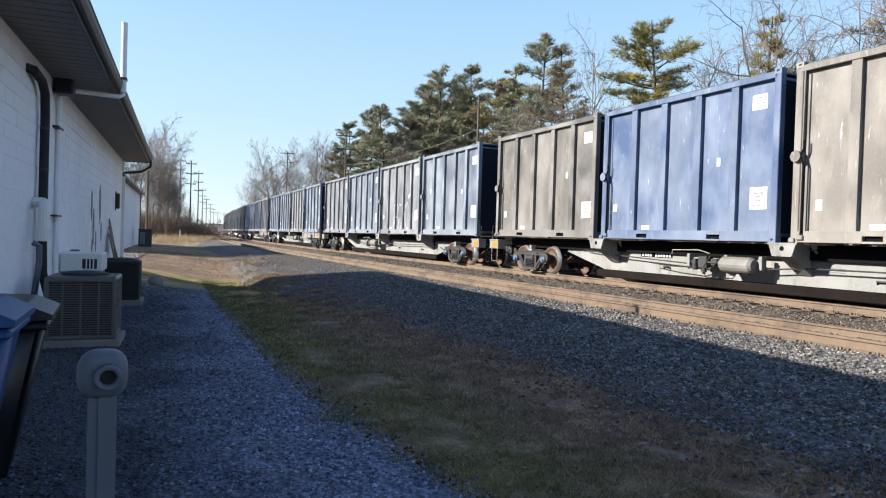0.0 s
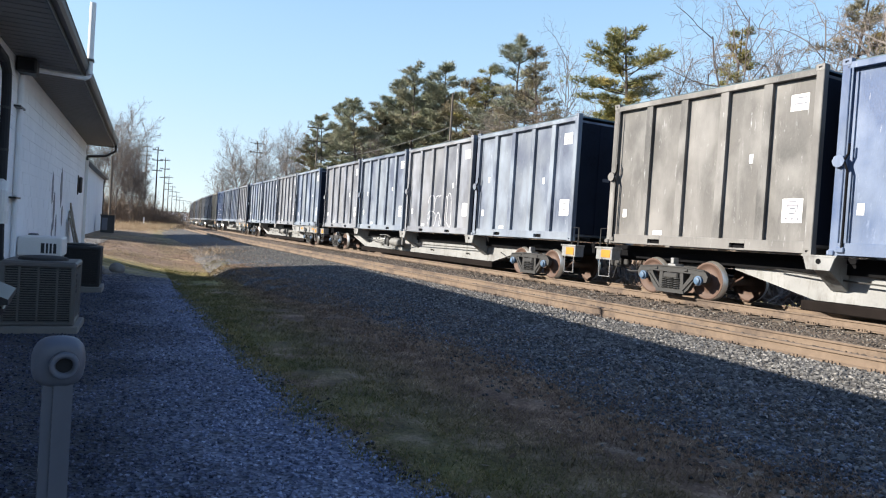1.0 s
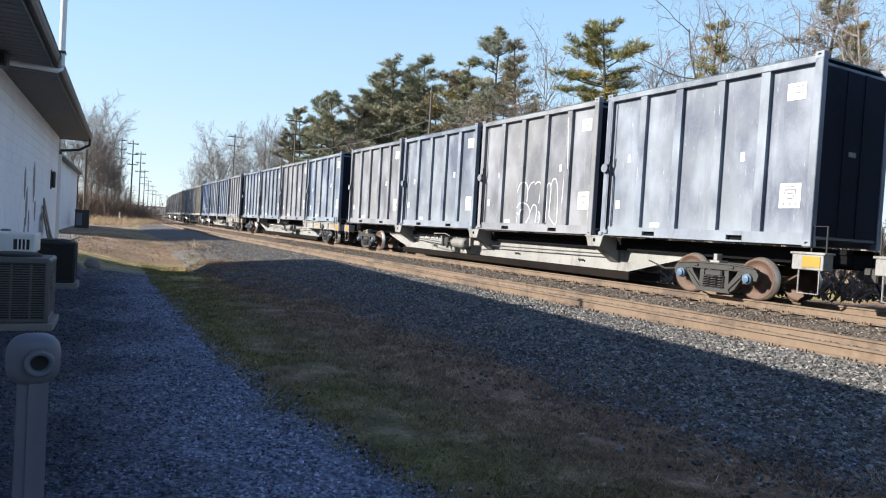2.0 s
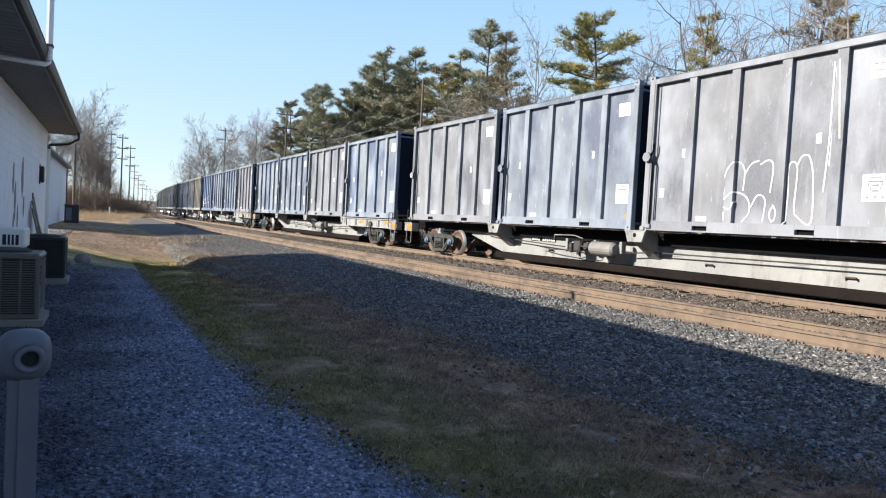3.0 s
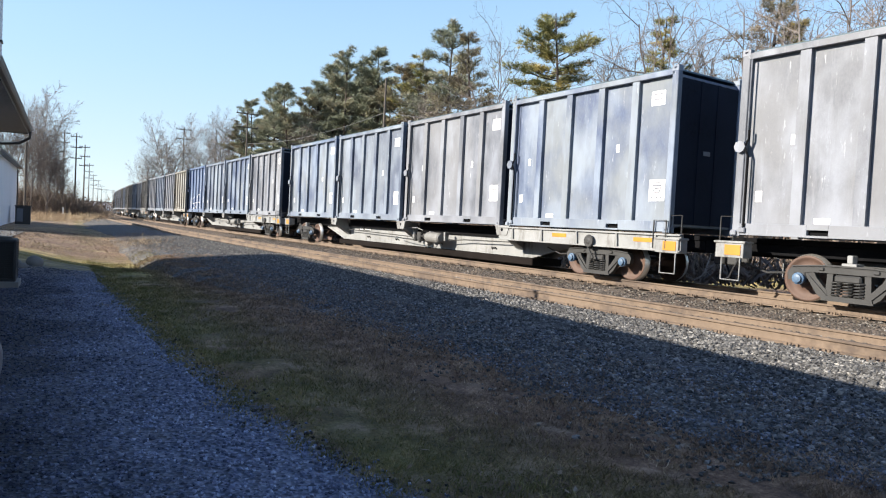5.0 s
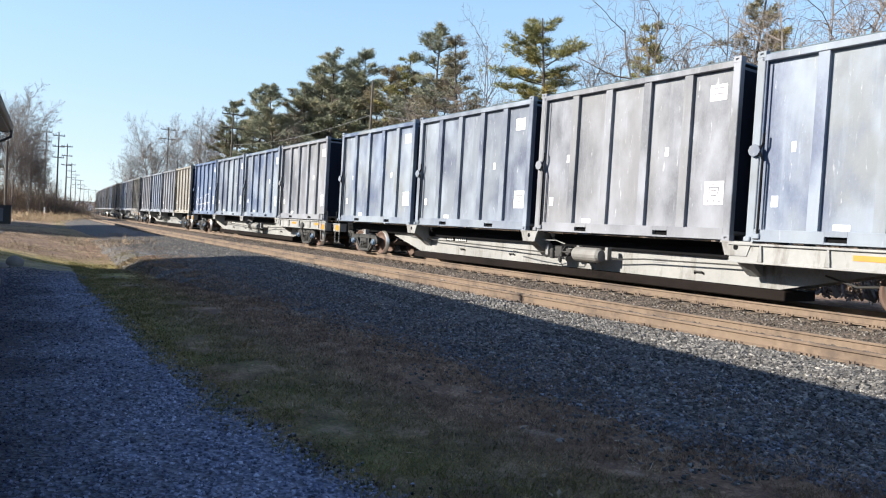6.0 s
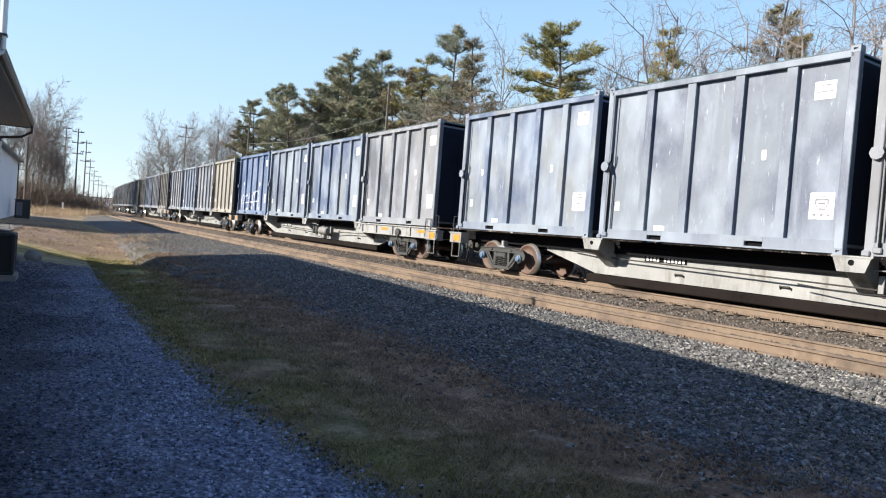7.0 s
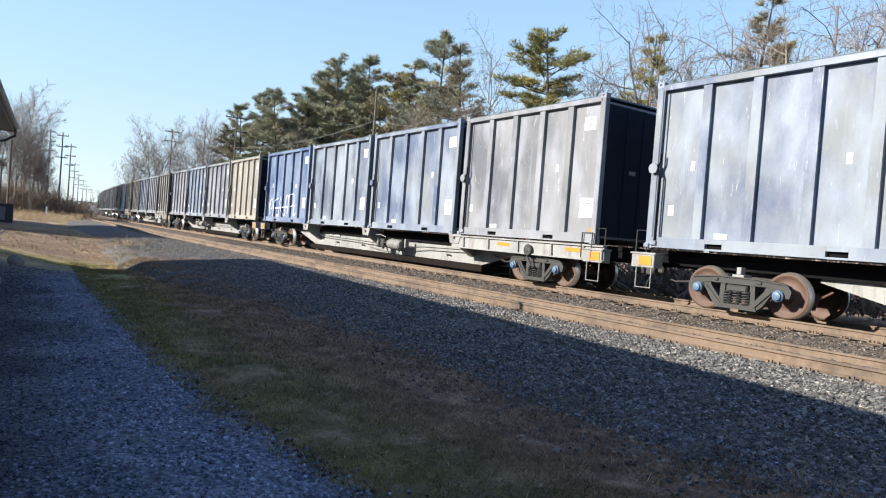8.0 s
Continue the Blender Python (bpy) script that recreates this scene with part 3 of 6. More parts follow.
def container(paint, label, seed, graffiti=0, lid=True):
    rng = random.Random(seed)
    c = thing("waste_container", label, "container", group="containers on the train")
    e = LONG / 2

    def put(name, key, make, mat, label_="", at=(0, 0, 0), parent=c, smooth=False):
        ob = part(name, shared(key, make, mat if key not in _mesh else None, smooth), mat, parent, label_)
        ob.location = at
        return ob

    put("body", "container_body", lambda: boxes(((-1.10, -e + 0.05, 0.14), (1.10, e - 0.06, 3.62)), bevel=0.01), paint)
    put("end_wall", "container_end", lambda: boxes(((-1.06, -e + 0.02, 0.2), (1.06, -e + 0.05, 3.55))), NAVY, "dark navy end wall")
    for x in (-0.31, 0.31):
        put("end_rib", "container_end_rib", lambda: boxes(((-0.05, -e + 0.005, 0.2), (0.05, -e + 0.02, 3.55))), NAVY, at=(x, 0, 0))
    put("end_plate", "container_end_plate", lambda: boxes(((-0.15, -e + 0.012, 1.85), (0.1, -e + 0.02, 1.95))), GREYPVC)
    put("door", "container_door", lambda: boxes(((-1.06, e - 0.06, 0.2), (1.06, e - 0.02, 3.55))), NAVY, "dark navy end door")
    for s in (-1, 1):
        def rail_part():
            bm = bmesh.new()
            cuts = [-e + 0.16, -1.45, -1.05, 1.05, 1.45, e - 0.16]
            for a, b in zip(cuts[0::2], cuts[1::2]):
                box(bm, (-HALF, a, 0.01), (-1.13, b, 0.25), 0.006)
            for a, b in ((-1.45, -1.05), (1.05, 1.45)):
                box(bm, (-HALF, a, 0.155), (-1.13, b, 0.25))
                box(bm, (-HALF, a, 0.01), (-1.13, b, 0.05))
            return bm
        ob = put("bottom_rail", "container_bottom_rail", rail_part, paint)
        top = put("top_rail", "container_top_rail", lambda: boxes(((-HALF, -e + 0.1, 3.60), (-1.05, e - 0.1, 3.73)), bevel=0.008), paint)
        pocket = [put("fork_pocket", "container_pocket", lambda: boxes(((-1.134, -0.2, 0.04), (-1.10, 0.2, 0.17))), BLACK, "dark fork pocket", (0, y, 0)) for y in (-1.25, 1.25)]
        ribs = [put("rib", "container_rib", lambda: prism([(-0.105, 0.2), (0.105, 0.2), (0.105, 3.61), (-0.105, 3.61)], -1.196, -1.095), paint, at=(0, y, 0)) for y in (-1.75, -0.63, 0.55, 1.70)]
        posts = [put("corner_post", "container_post", lambda: boxes(((-HALF, -0.085, 0.1), (-1.06, 0.085, 3.72)), bevel=0.012), paint, at=(0, y, 0)) for y in (-e + 0.085, e - 0.085)]
        casts = [put("corner_casting", "container_casting", lambda: boxes(((-HALF - 0.006, -0.09, 0.0), (-1.05, 0.09, 0.045)), ((-HALF - 0.006, -0.09, 0.045), (-1.05, -0.035, 0.085)),
                                                                           ((-HALF - 0.006, 0.035, 0.045), (-1.05, 0.09, 0.085)), ((-HALF - 0.006, -0.09, 0.085), (-1.05, 0.09, 0.125)),
                                                                           ((-HALF + 0.03, -0.035, 0.045), (-1.05, 0.035, 0.085))), paint, at=(0, y, z)) for y in (-e + 0.085, e - 0.085) for z in (-0.008, 3.68)]
        if s > 0:
            for o in (ob, top, *pocket, *ribs, *posts, *casts):
                o.matrix_basis = Matrix.Rotation(math.pi, 4, "Z") @ o.matrix_basis
    # latch gear on the door end of the near side
    bar = put("latch_bar", "container_bar", lambda: rods([(-1.25, e - 0.27, 0.16), (-1.25, e - 0.27, 1.62), (-1.27, e - 0.20, 1.82), (-1.25, e - 0.27, 1.97), (-1.25, e - 0.27, 2.15)], 0.022, 8), BLACK, "black latch bar")
    put("rod", "container_rod", lambda: rods([(-1.235, e - 0.225, 0.1), (-1.235, e - 0.225, 3.6)], 0.018, 8), paint)
    put("knuckle", "container_knuckle", lambda: cyl(bmesh.new(), (-1.30, e - 0.10, 1.82), (-1.215, e - 0.10, 1.82), 0.125, n=8), paint, "octagonal latch housing", parent=c)
    put("foot_latch", "container_foot", lambda: boxes(((-1.27, e - 0.31, 0.06), (-1.21, e - 0.16, 0.17)), ((-1.27, e - 0.12, 0.0), (-1.21, e + 0.02, 0.10)), bevel=0.015), paint)
    if lid:
        put("lid", "container_lid", lambda: prism([(-e + 0.12, 3.72), (e - 0.12, 3.72), (e - 0.16, 3.775), (-e + 0.16, 3.775)], -1.14, 1.14), TARP, "dark sheet lid")

    def sticker(name, y, z, w, h, lines=0, shield=False, mat=LABEL):
        ob = part(name, boxes(((-1.106, -w / 2, -h / 2), (-1.098, w / 2, h / 2))), mat, c, "white label" if mat is LABEL else "yellow label")
        ob.location = (0, y, z)
        bm = bmesh.new()
        for i in range(lines):
            box(bm, (-1.109, -w * 0.38, h * (0.28 - 0.36 * i) - 0.014), (-1.106, w * rng.uniform(0.2, 0.4), h * (0.28 - 0.36 * i) + 0.014))
        if shield:
            for lo, hi in (((-0.13, 0.10), (0.13, 0.135)), ((-0.13, 0.02), (-0.10, 0.10)), ((0.10, 0.02), (0.13, 0.10)), ((-0.10, -0.04), (-0.07, 0.02)), ((0.07, -0.04), (0.10, 0.02)), ((-0.07, -0.075), (0.07, -0.04)),
                           ((-0.07, 0.03), (0.07, 0.065)), ((-0.16, -0.19), (-0.11, -0.15)), ((-0.04, -0.19), (0.02, -0.15)), ((0.10, -0.19), (0.16, -0.15)), ((-0.10, 0.175), (0.10, 0.20))):
                box(bm, (-1.109, *lo), (-1.106, *hi))
        if lines or shield:
            ink = part("print", bm, INK, ob)
        else:
            bm.free()

    j = lambda a: rng.uniform(-a, a)
    sticker("placard", -2.42 + j(0.05), 3.12 + j(0.05), 0.40, 0.34, 2)
    sticker("placard", -2.46 + j(0.06), 0.95 + j(0.08), 0.46, 0.50, 0, True)
    sticker("small_label", -1.28 + j(0.1), 1.95 + j(0.12), 0.10, 0.20)
    sticker("small_label", 2.50 + j(0.06), 0.88 + j(0.1), 0.14, 0.22)
    if rng.random() < 0.6:
        sticker("small_label", 2.0 + j(0.2), 1.95 + j(0.1), 0.09, 0.2)
    sticker("small_label", 1.25 + j(0.1), 0.33, 0.30, 0.11)
    if rng.random() < 0.35:
        part("hazard_label", prism([(-0.12, 0.0), (0.1, 0.0), (-0.12, 0.24)], -1.107, -1.098), YELLOW, c, "yellow corner label").location = (0, -2.72, 0.3)
    if graffiti:
        tag_lines(c, graffiti)
    return c


def tag_lines(c, which):
    """Loops of white spray paint on the near side."""
    shapes = {1: [[(0.62, 0.3), (0.72, 0.9), (0.62, 1.4), (0.42, 1.58), (0.25, 1.4), (0.26, 0.95)], [(0.66, 0.75), (0.45, 0.92), (0.15, 0.8), (0.08, 0.5), (0.25, 0.28)],
                  [(0.66, 0.6), (0.5, 0.55), (0.42, 0.72)], [(0.24, 1.3), (0.1, 1.52), (-0.08, 1.58)], [(-0.12, 1.5), (-0.3, 1.58), (-0.42, 1.45), (-0.38, 0.9)],
                  [(0.05, 0.6), (-0.1, 0.85), (-0.28, 0.75), (-0.25, 0.3)], [(-0.4, 0.5), (-0.5, 0.65), (-0.6, 0.5), (-0.55, 0.3), (-0.42, 0.35), (-0.4, 0.5)],
                  [(-0.76, 0.25), (-0.78, 0.9), (-0.76, 1.4), (-0.86, 1.52), (-0.95, 1.35), (-0.93, 0.6), (-1.0, 0.42), (-1.3, 0.3), (-1.28, 1.2), (-1.18, 1.6), (-1.03, 1.62), (-0.95, 1.45)],
                  [(-1.55, 3.4), (-1.55, 2.0), (-1.5, 0.9)], [(-1.60, 3.3), (-1.61, 2.4), (-1.58, 1.4)], [(-1.70, 3.4), (-1.75, 2.6), (-1.80, 1.9)]],
              2: [[(2.4, 0.35), (2.5, 1.0), (2.1, 1.2), (2.0, 0.5), (1.7, 0.35), (1.6, 1.1), (1.2, 1.25)],
                  [(1.1, 0.3), (1.0, 1.1), (0.6, 1.3), (0.5, 0.6), (0.2, 0.35), (0.1, 1.2), (-0.2, 1.35), (-0.3, 0.4)],
                  [(-0.5, 0.4), (-0.6, 1.3), (-1.0, 1.4), (-1.1, 0.4), (-1.4, 0.5)], [(2.3, 0.7), (0.9, 0.75), (-1.2, 0.85)]]}[which]
    for s in shapes:
        pts = [Vector((0, *p)) for p in s]
        fine = []
        for i in range(len(pts) - 1):
            p0, p1, p2, p3 = pts[max(i - 1, 0)], pts[i], pts[i + 1], pts[min(i + 2, len(pts) - 1)]
            for k in range(6):
                u = k / 6
                fine.append(0.5 * ((2 * p1) + (p2 - p0) * u + (2 * p0 - 5 * p1 + 4 * p2 - p3) * u * u + (3 * p1 - p0 - 3 * p2 + p3) * u ** 3))
        fine.append(pts[-1])
        bm = bmesh.new()
        w = 0.015 if which == 1 else 0.028
        ribs_at = (-1.75, -0.63, 0.55, 1.70)
        rows = []
        for i, p in enumerate(fine):
            d = (fine[min(i + 1, len(fine) - 1)] - fine[max(i - 1, 0)]).normalized()
            n = Vector((0, -d.z, d.y)) * w
            x = -1.203 if min(abs(p.y - r) for r in ribs_at) < 0.125 or p.z < 0.26 else -1.106
            rows.append([bm.verts.new((x, *(p + n).yz)), bm.verts.new((x, *(p - n).yz)), bm.verts.new((x + 0.006, *(p - n).yz)), bm.verts.new((x + 0.006, *(p + n).yz))])
        for a, b in zip(rows, rows[1:]):
            for k in range(4):
                bm.faces.new((a[k], a[(k + 1) % 4], b[(k + 1) % 4], b[k]))
        part("spray_line", bm, SPRAY, c, "white spray-painted line")


TRUCK_AT, AXLE = 10.24, 0.89
WHEEL_R = 0.455


def truck_frame():
    """Cast side frames with two rounded triangular windows, joined by the bolster."""
    bm = bmesh.new()
    for s in (-1, 1):
        for x0, x1, outline in ((0.97, 1.10, [(-1.13, 0.56), (-1.06, 0.66), (-0.92, 0.71), (-0.40, 0.755), (0.40, 0.755), (0.92, 0.71), (1.06, 0.66), (1.13, 0.56), (1.10, 0.42), (1.02, 0.42), (0.98, 0.56), (0.80, 0.575), (0.66, 0.60), (-0.66, 0.60), (-0.80, 0.575), (-0.98, 0.56), (-1.02, 0.42), (-1.10, 0.42)]),
                                (0.96, 1.085, [(-0.80, 0.60), (-0.62, 0.60), (-0.57, 0.50), (-0.37, 0.27), (-0.34, 0.11), (-0.44, 0.11), (-0.56, 0.20), (-0.74, 0.47)]),
                                (0.96, 1.085, [(0.80, 0.60), (0.62, 0.60), (0.57, 0.50), (0.37, 0.27), (0.34, 0.11), (0.44, 0.11), (0.56, 0.20), (0.74, 0.47)]),
                                (0.96, 1.115, [(-0.46, 0.09), (0.46, 0.09), (0.42, 0.185), (-0.42, 0.185)]),
                                (0.96, 1.08, [(-0.40, 0.17), (-0.29, 0.17), (-0.27, 0.62), (-0.38, 0.62)]), (0.96, 1.08, [(0.40, 0.17), (0.29, 0.17), (0.27, 0.62), (0.38, 0.62)]),
                                (1.085, 1.112, [(-0.74, 0.50), (-0.70, 0.53), (-0.36, 0.19), (-0.40, 0.16)]), (1.085, 1.112, [(0.74, 0.50), (0.70, 0.53), (0.36, 0.19), (0.40, 0.16)]),
                                (1.10, 1.125, [(-1.04, 0.675), (-0.40, 0.725), (0.40, 0.725), (1.04, 0.675), (1.04, 0.70), (0.40, 0.755), (-0.40, 0.755), (-1.04, 0.70)])):
            tmp = finish("tmp", prism(outline, s * x0, s * x1), None)
            bm.from_mesh(tmp)
            bpy.data.meshes.remove(tmp)
    box(bm, (-1.13, -0.235, 0.44), (1.13, 0.235, 0.58), 0.03)
    box(bm, (-0.35, -0.35, 0.66), (0.35, 0.35, 0.86), 0.02)
    for s in (-1, 1):
        for e in (-1, 1):
            box(bm, (s * 0.92, e * AXLE - 0.125, 0.37), (s * 1.10, e * AXLE + 0.125, 0.60), 0.03)
            box(bm, (s * 1.0, e * 0.48 - 0.05, 0.64), (s * 1.13, e * 0.48 + 0.05, 0.70), 0.01)
    box(bm, (-0.9, -0.05, 0.02), (0.9, 0.05, 0.08))
    return bm


def wheelset_mesh():
    prof = [(-0.82, 0.16), (-0.80, 0.19), (-0.775, 0.26), (-0.78, 0.37), (-0.815, 0.395), (-0.815, 0.448), (-0.70, 0.455), (-0.688, 0.482), (-0.675, 0.482), (-0.67, 0.42), (-0.71, 0.36), (-0.73, 0.19), (-0.64, 0.15), (-0.64, 0.09)]
    return lathe(prof + [(-u, r) for u, r in prof[::-1]], 40)


def wheelset():
    """Rusty wheels whose treads are worn bright."""
    if "wheelset" not in _mesh:
        me = _mesh["wheelset"] = finish("wheelset", wheelset_mesh(), WHEELRUST)
        me.materials.append(TREAD)
        for p_ in me.polygons:
            p_.use_smooth = len(p_.vertices) == 4
            rr = [math.hypot(me.vertices[i].co.y, me.vertices[i].co.z) for i in p_.vertices]
            p_.material_index = 1 if min(rr) > 0.44 and len(rr) == 4 else 0
    return _mesh["wheelset"]


def truck(parent, y):
    t = part("truck", shared("truck", truck_frame, STEEL), None, parent, "dusty cast-steel truck")
    t.location = (0, y, 0)
    sets = []
    for e in (-1, 1):
        w = part("wheelset", wheelset(), None, t, "rusty steel wheels on an axle")
        w.location = (0, e * AXLE, WHEEL_R)
        sets.append(w)
        for s in (-1, 1):
            cap = part("bearing_cap", shared("bearing_cap", lambda: lathe([(0.0, 0.115), (0.07, 0.115), (0.09, 0.085), (0.12, 0.08), (0.13, 0.035)], 16), CAPBLUE), None, t, "blue bearing cap")
            cap.matrix_basis = Matrix.Translation((s * 1.08, e * AXLE, WHEEL_R)) @ (Matrix() if s > 0 else Matrix.Rotation(math.pi, 4, "Z"))
    for s in (-1, 1):
        for k in (-0.2, 0.0, 0.2):
            def coil():
                pts = [Vector((math.cos(a) * 0.085, math.sin(a) * 0.085, a / math.tau * 0.056)) for a in [i * math.tau / 9 for i in range(0, 9 * 5 + 1)]]
                bm = bmesh.new()
                tube(bm, pts, [0.017] * len(pts), 5)
                return bm
            part("spring", shared("truck_spring", coil, STEEL), None, t).location = (s * 1.06, k, 0.19)
    return sets


def flat_car(kind_, label, seed):
    """kind_ 0: low white sill between the trucks; 1: the white sill also runs high along the front end."""
    car = thing("flat_car", label, "railway car", group="cars of the train")
    sets = truck(car, -TRUCK_AT) + truck(car, TRUCK_AT)
    half = 12.89

    def put(name, key, make, mat, label_="", parent=car):
        return part(name, shared(key, make, mat), None, parent, label_)

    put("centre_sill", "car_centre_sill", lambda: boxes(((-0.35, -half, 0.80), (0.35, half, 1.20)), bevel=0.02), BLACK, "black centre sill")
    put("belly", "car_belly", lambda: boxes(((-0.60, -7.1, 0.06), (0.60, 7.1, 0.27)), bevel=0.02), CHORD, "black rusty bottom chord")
    # The car is skeletal: this black plate is added as shade below the containers
    put("deck", "car_shade_plate", lambda: boxes(((-0.58, -half, 1.08), (0.58, half, 1.19)), bevel=0.01), BLACK, "black plate added for the shade under the containers")
    for s in (-1, 1):
        def sill():
            bm = prism([(-8.9, 0.86), (8.9, 0.86), (8.9, 0.78), (6.9, 0.285), (-6.9, 0.285), (-8.9, 0.78)], -0.44, -0.38)
            return bm
        ob = put("side_sill", f"car_sill_{kind_}", sill, SILL, "dusty white fish-belly web under the black shade band")
        extra = [ob]
        # Black strip along the web's top: the containers' shadow put into colour
        upper = put("upper_sill", "car_shade_band", lambda: boxes(((-0.56, -half, 0.862), (-0.36, half, 1.07))), BLACK)
        extra.append(upper)
        for y in (-STEP, 0, STEP):
            def bracket():
                bm = prism([(-0.34, 1.22), (0.34, 1.22), (0.24, 0.93), (-0.24, 0.93)], -1.24, -1.17)
                box(bm, (-1.25, -0.36, 1.19), (-1.0, 0.36, 1.225))
                return bm
            b = put("container_bracket", "car_bracket", bracket, SILL, "white container support bracket")
            b.location = (0, y, 0)
            def bearer():
                bm = bmesh.new()
                a, c = ([bm.verts.new((x, e, z)) for x, z in ((-1.17, 1.19), (-1.17, 0.97), (-0.48, 0.52), (-0.48, 1.19))] for e in (-0.17, 0.17))
                bm.faces.new(a)
                bm.faces.new(c[::-1])
                for i in range(4):
                    bm.faces.new((a[i], c[i], c[(i + 1) % 4], a[(i + 1) % 4]))
                bmesh.ops.recalc_face_normals(bm, faces=bm.faces[:])
                return bm
            extra.append(put("cross_bearer", "car_bearer", bearer, SILL, "white tapered cross bearer"))
            extra[-1].location = (0, y, 0)
            hole = put("hole", "car_bracket_hole", lambda: cyl(bmesh.new(), (-1.244, 0, 1.1), (-1.238, 0, 1.1), 0.055, n=12), BLACK, parent=b)
            extra.append(b)
        if kind_ == 1:
            high = put("front_sill", "car_high_sill", lambda: boxes(((-1.22, -half, 0.80), (-1.13, -6.2, 1.19)), ((-1.27, -half, 1.15), (-1.13, -6.2, 1.195)), ((-1.26, -half, 0.79), (-1.13, -6.2, 0.83)), bevel=0.006), SILL, "high white front sill")
            extra.append(high)
            for y in (-12.2, -11.0, -9.6, -8.2, -6.9):
                g = put("gusset", "car_gusset", lambda: prism([(-0.05, 0.83), (0.05, 0.83), (0.02, 1.15), (-0.02, 1.15)], -1.27, -1.215), SILL)
                g.location = (0, y, 0)
                extra.append(g)
            for y in (-8.9, -11.8):
                r = put("reflector", "car_reflector_long", lambda: boxes(((-1.228, -0.28, 0.98), (-1.218, 0.28, 1.08))), YELLOW, "yellow reflective strip")
                r.location = (0, y, 0)
                extra.append(r)
        for e in (-1, 1):
            corner = put("end_sill", "car_end_sill", lambda: boxes(((-1.27, -0.32, 0.76), (-0.95, 0.32, 1.10)), ((-1.29, -0.36, 1.06), (-0.95, 0.36, 1.11)), bevel=0.01), SILL, "white end sill corner")
            corner.location = (0, e * (half - 0.35), 0)
            refl = put("reflector", "car_reflector", lambda: boxes(((-1.282, -0.26, 0.82), (-1.272, 0.10, 1.03))), YELLOW, "yellow reflective patch", corner)
            step_ = put("stirrup", "car_stirrup", lambda: rods([(-1.24, -0.24, 0.78), (-1.24, -0.24, 0.30), (-1.24, 0.18, 0.30), (-1.24, 0.18, 0.78)], 0.018, 6), SILL, "white stirrup step", corner)
            extra.append(corner)
        lab = put("number_patch", "car_number_patch", lambda: boxes(((-1.206, -0.62, 0.74), (-1.200, 0.62, 0.90))), BLACK, "black patch with white number bars")
        lab.location = (0.756, 4.65, 0)
        extra.append(lab)
        for i in range(11):
            if i != 4:
                bar_ = put("number_bar", "car_number_bar", lambda: boxes(((-1.210, -0.032, 0.76), (-1.206, 0.032, 0.88))), LABEL, "white lettering bar", lab)
                bar_.location = (0, 0.53 - i * 0.106, 0)
        for y, w in ((3.4, 0.10), (-0.6, 0.30), (-3.9, 0.22)):
            st = part("stencil_block", shared(f"car_stencil_{w}", lambda: boxes(((-1.204, -w, 0.72), (-1.200, w, 0.735)), ((-1.204, -w, 0.76), (-1.200, w * 0.6, 0.775)), ((-1.204, -w, 0.80), (-1.200, w * 0.8, 0.815))), INK), None, car, "small dark stencil lines")
            st.location = (0.758, y, -0.1)
            extra.append(st)
        for y in (-5.0, -1.7, 1.6, 4.2):
            lug = put("lug", "car_lug", lambda: rods([(-1.2, -0.12, 0.64), (-1.27, -0.10, 0.70), (-1.27, 0.10, 0.70), (-1.2, 0.12, 0.64)], 0.02, 6), STEEL)
            lug.location = (0.77, y, -0.2)
            extra.append(lug)
        if s > 0:
            for o in extra:
                o.matrix_basis = Matrix.Rotation(math.pi, 4, "Z") @ o.matrix_basis if kind_ == 0 or o.name.split(".")[0] not in ("front_sill", "gusset", "reflector", "side_sill") else Matrix.Diagonal((-1, 1, 1, 1)) @ o.matrix_basis
        else:
            tank_y = 1.4 if kind_ == 0 else -2.0
            tank = put("air_tank", "car_tank", lambda: lathe([(-0.48, 0.05), (-0.47, 0.14), (-0.40, 0.19), (0.40, 0.19), (0.47, 0.14), (0.48, 0.05)], 16), TANK, "dusty grey air tank")
            tank.matrix_basis = Matrix.Translation((-0.93, tank_y, 0.68)) @ Matrix.Rotation(math.pi / 2, 4, "Z")
            def valves():
                bm = boxes(((-1.45, 0.0, 0.55), (-1.2, 0.28, 0.85)), ((-1.5, 0.3, 0.6), (-1.2, 0.42, 0.78)), ((-1.42, -0.3, 0.62), (-1.25, -0.1, 0.8)), bevel=0.02)
                cyl(bm, (-1.4, 0.1, 0.45), (-1.4, 0.1, 0.58), 0.06, n=10)
                cyl(bm, (-1.42, 0.5, 0.70), (-1.42, -0.5, 0.70), 0.025, n=8)
                return bm
            v = put("brake_valve", "car_valve", valves, STEEL, "grey brake valve block")
            v.location = (0.5, tank_y + 0.95, 0)
            put("brake_pipe", f"car_pipe_{kind_}", lambda: rods([(-1.23, 7.7, 0.98), (-1.27, 6.0, 0.86), (-1.30, tank_y + 1.9, 0.76), (-1.34, tank_y + 1.2, 0.74)], 0.018, 6), STEEL).location = (0.62, 0, -0.12)
            put("brake_pipe", f"car_pipe2_{kind_}", lambda: rods([(-1.34, tank_y - 0.5, 0.72), (-1.3, tank_y - 1.6, 0.80), (-1.26, -6.2, 0.84)], 0.018, 6), STEEL).location = (0.62, 0, -0.12)
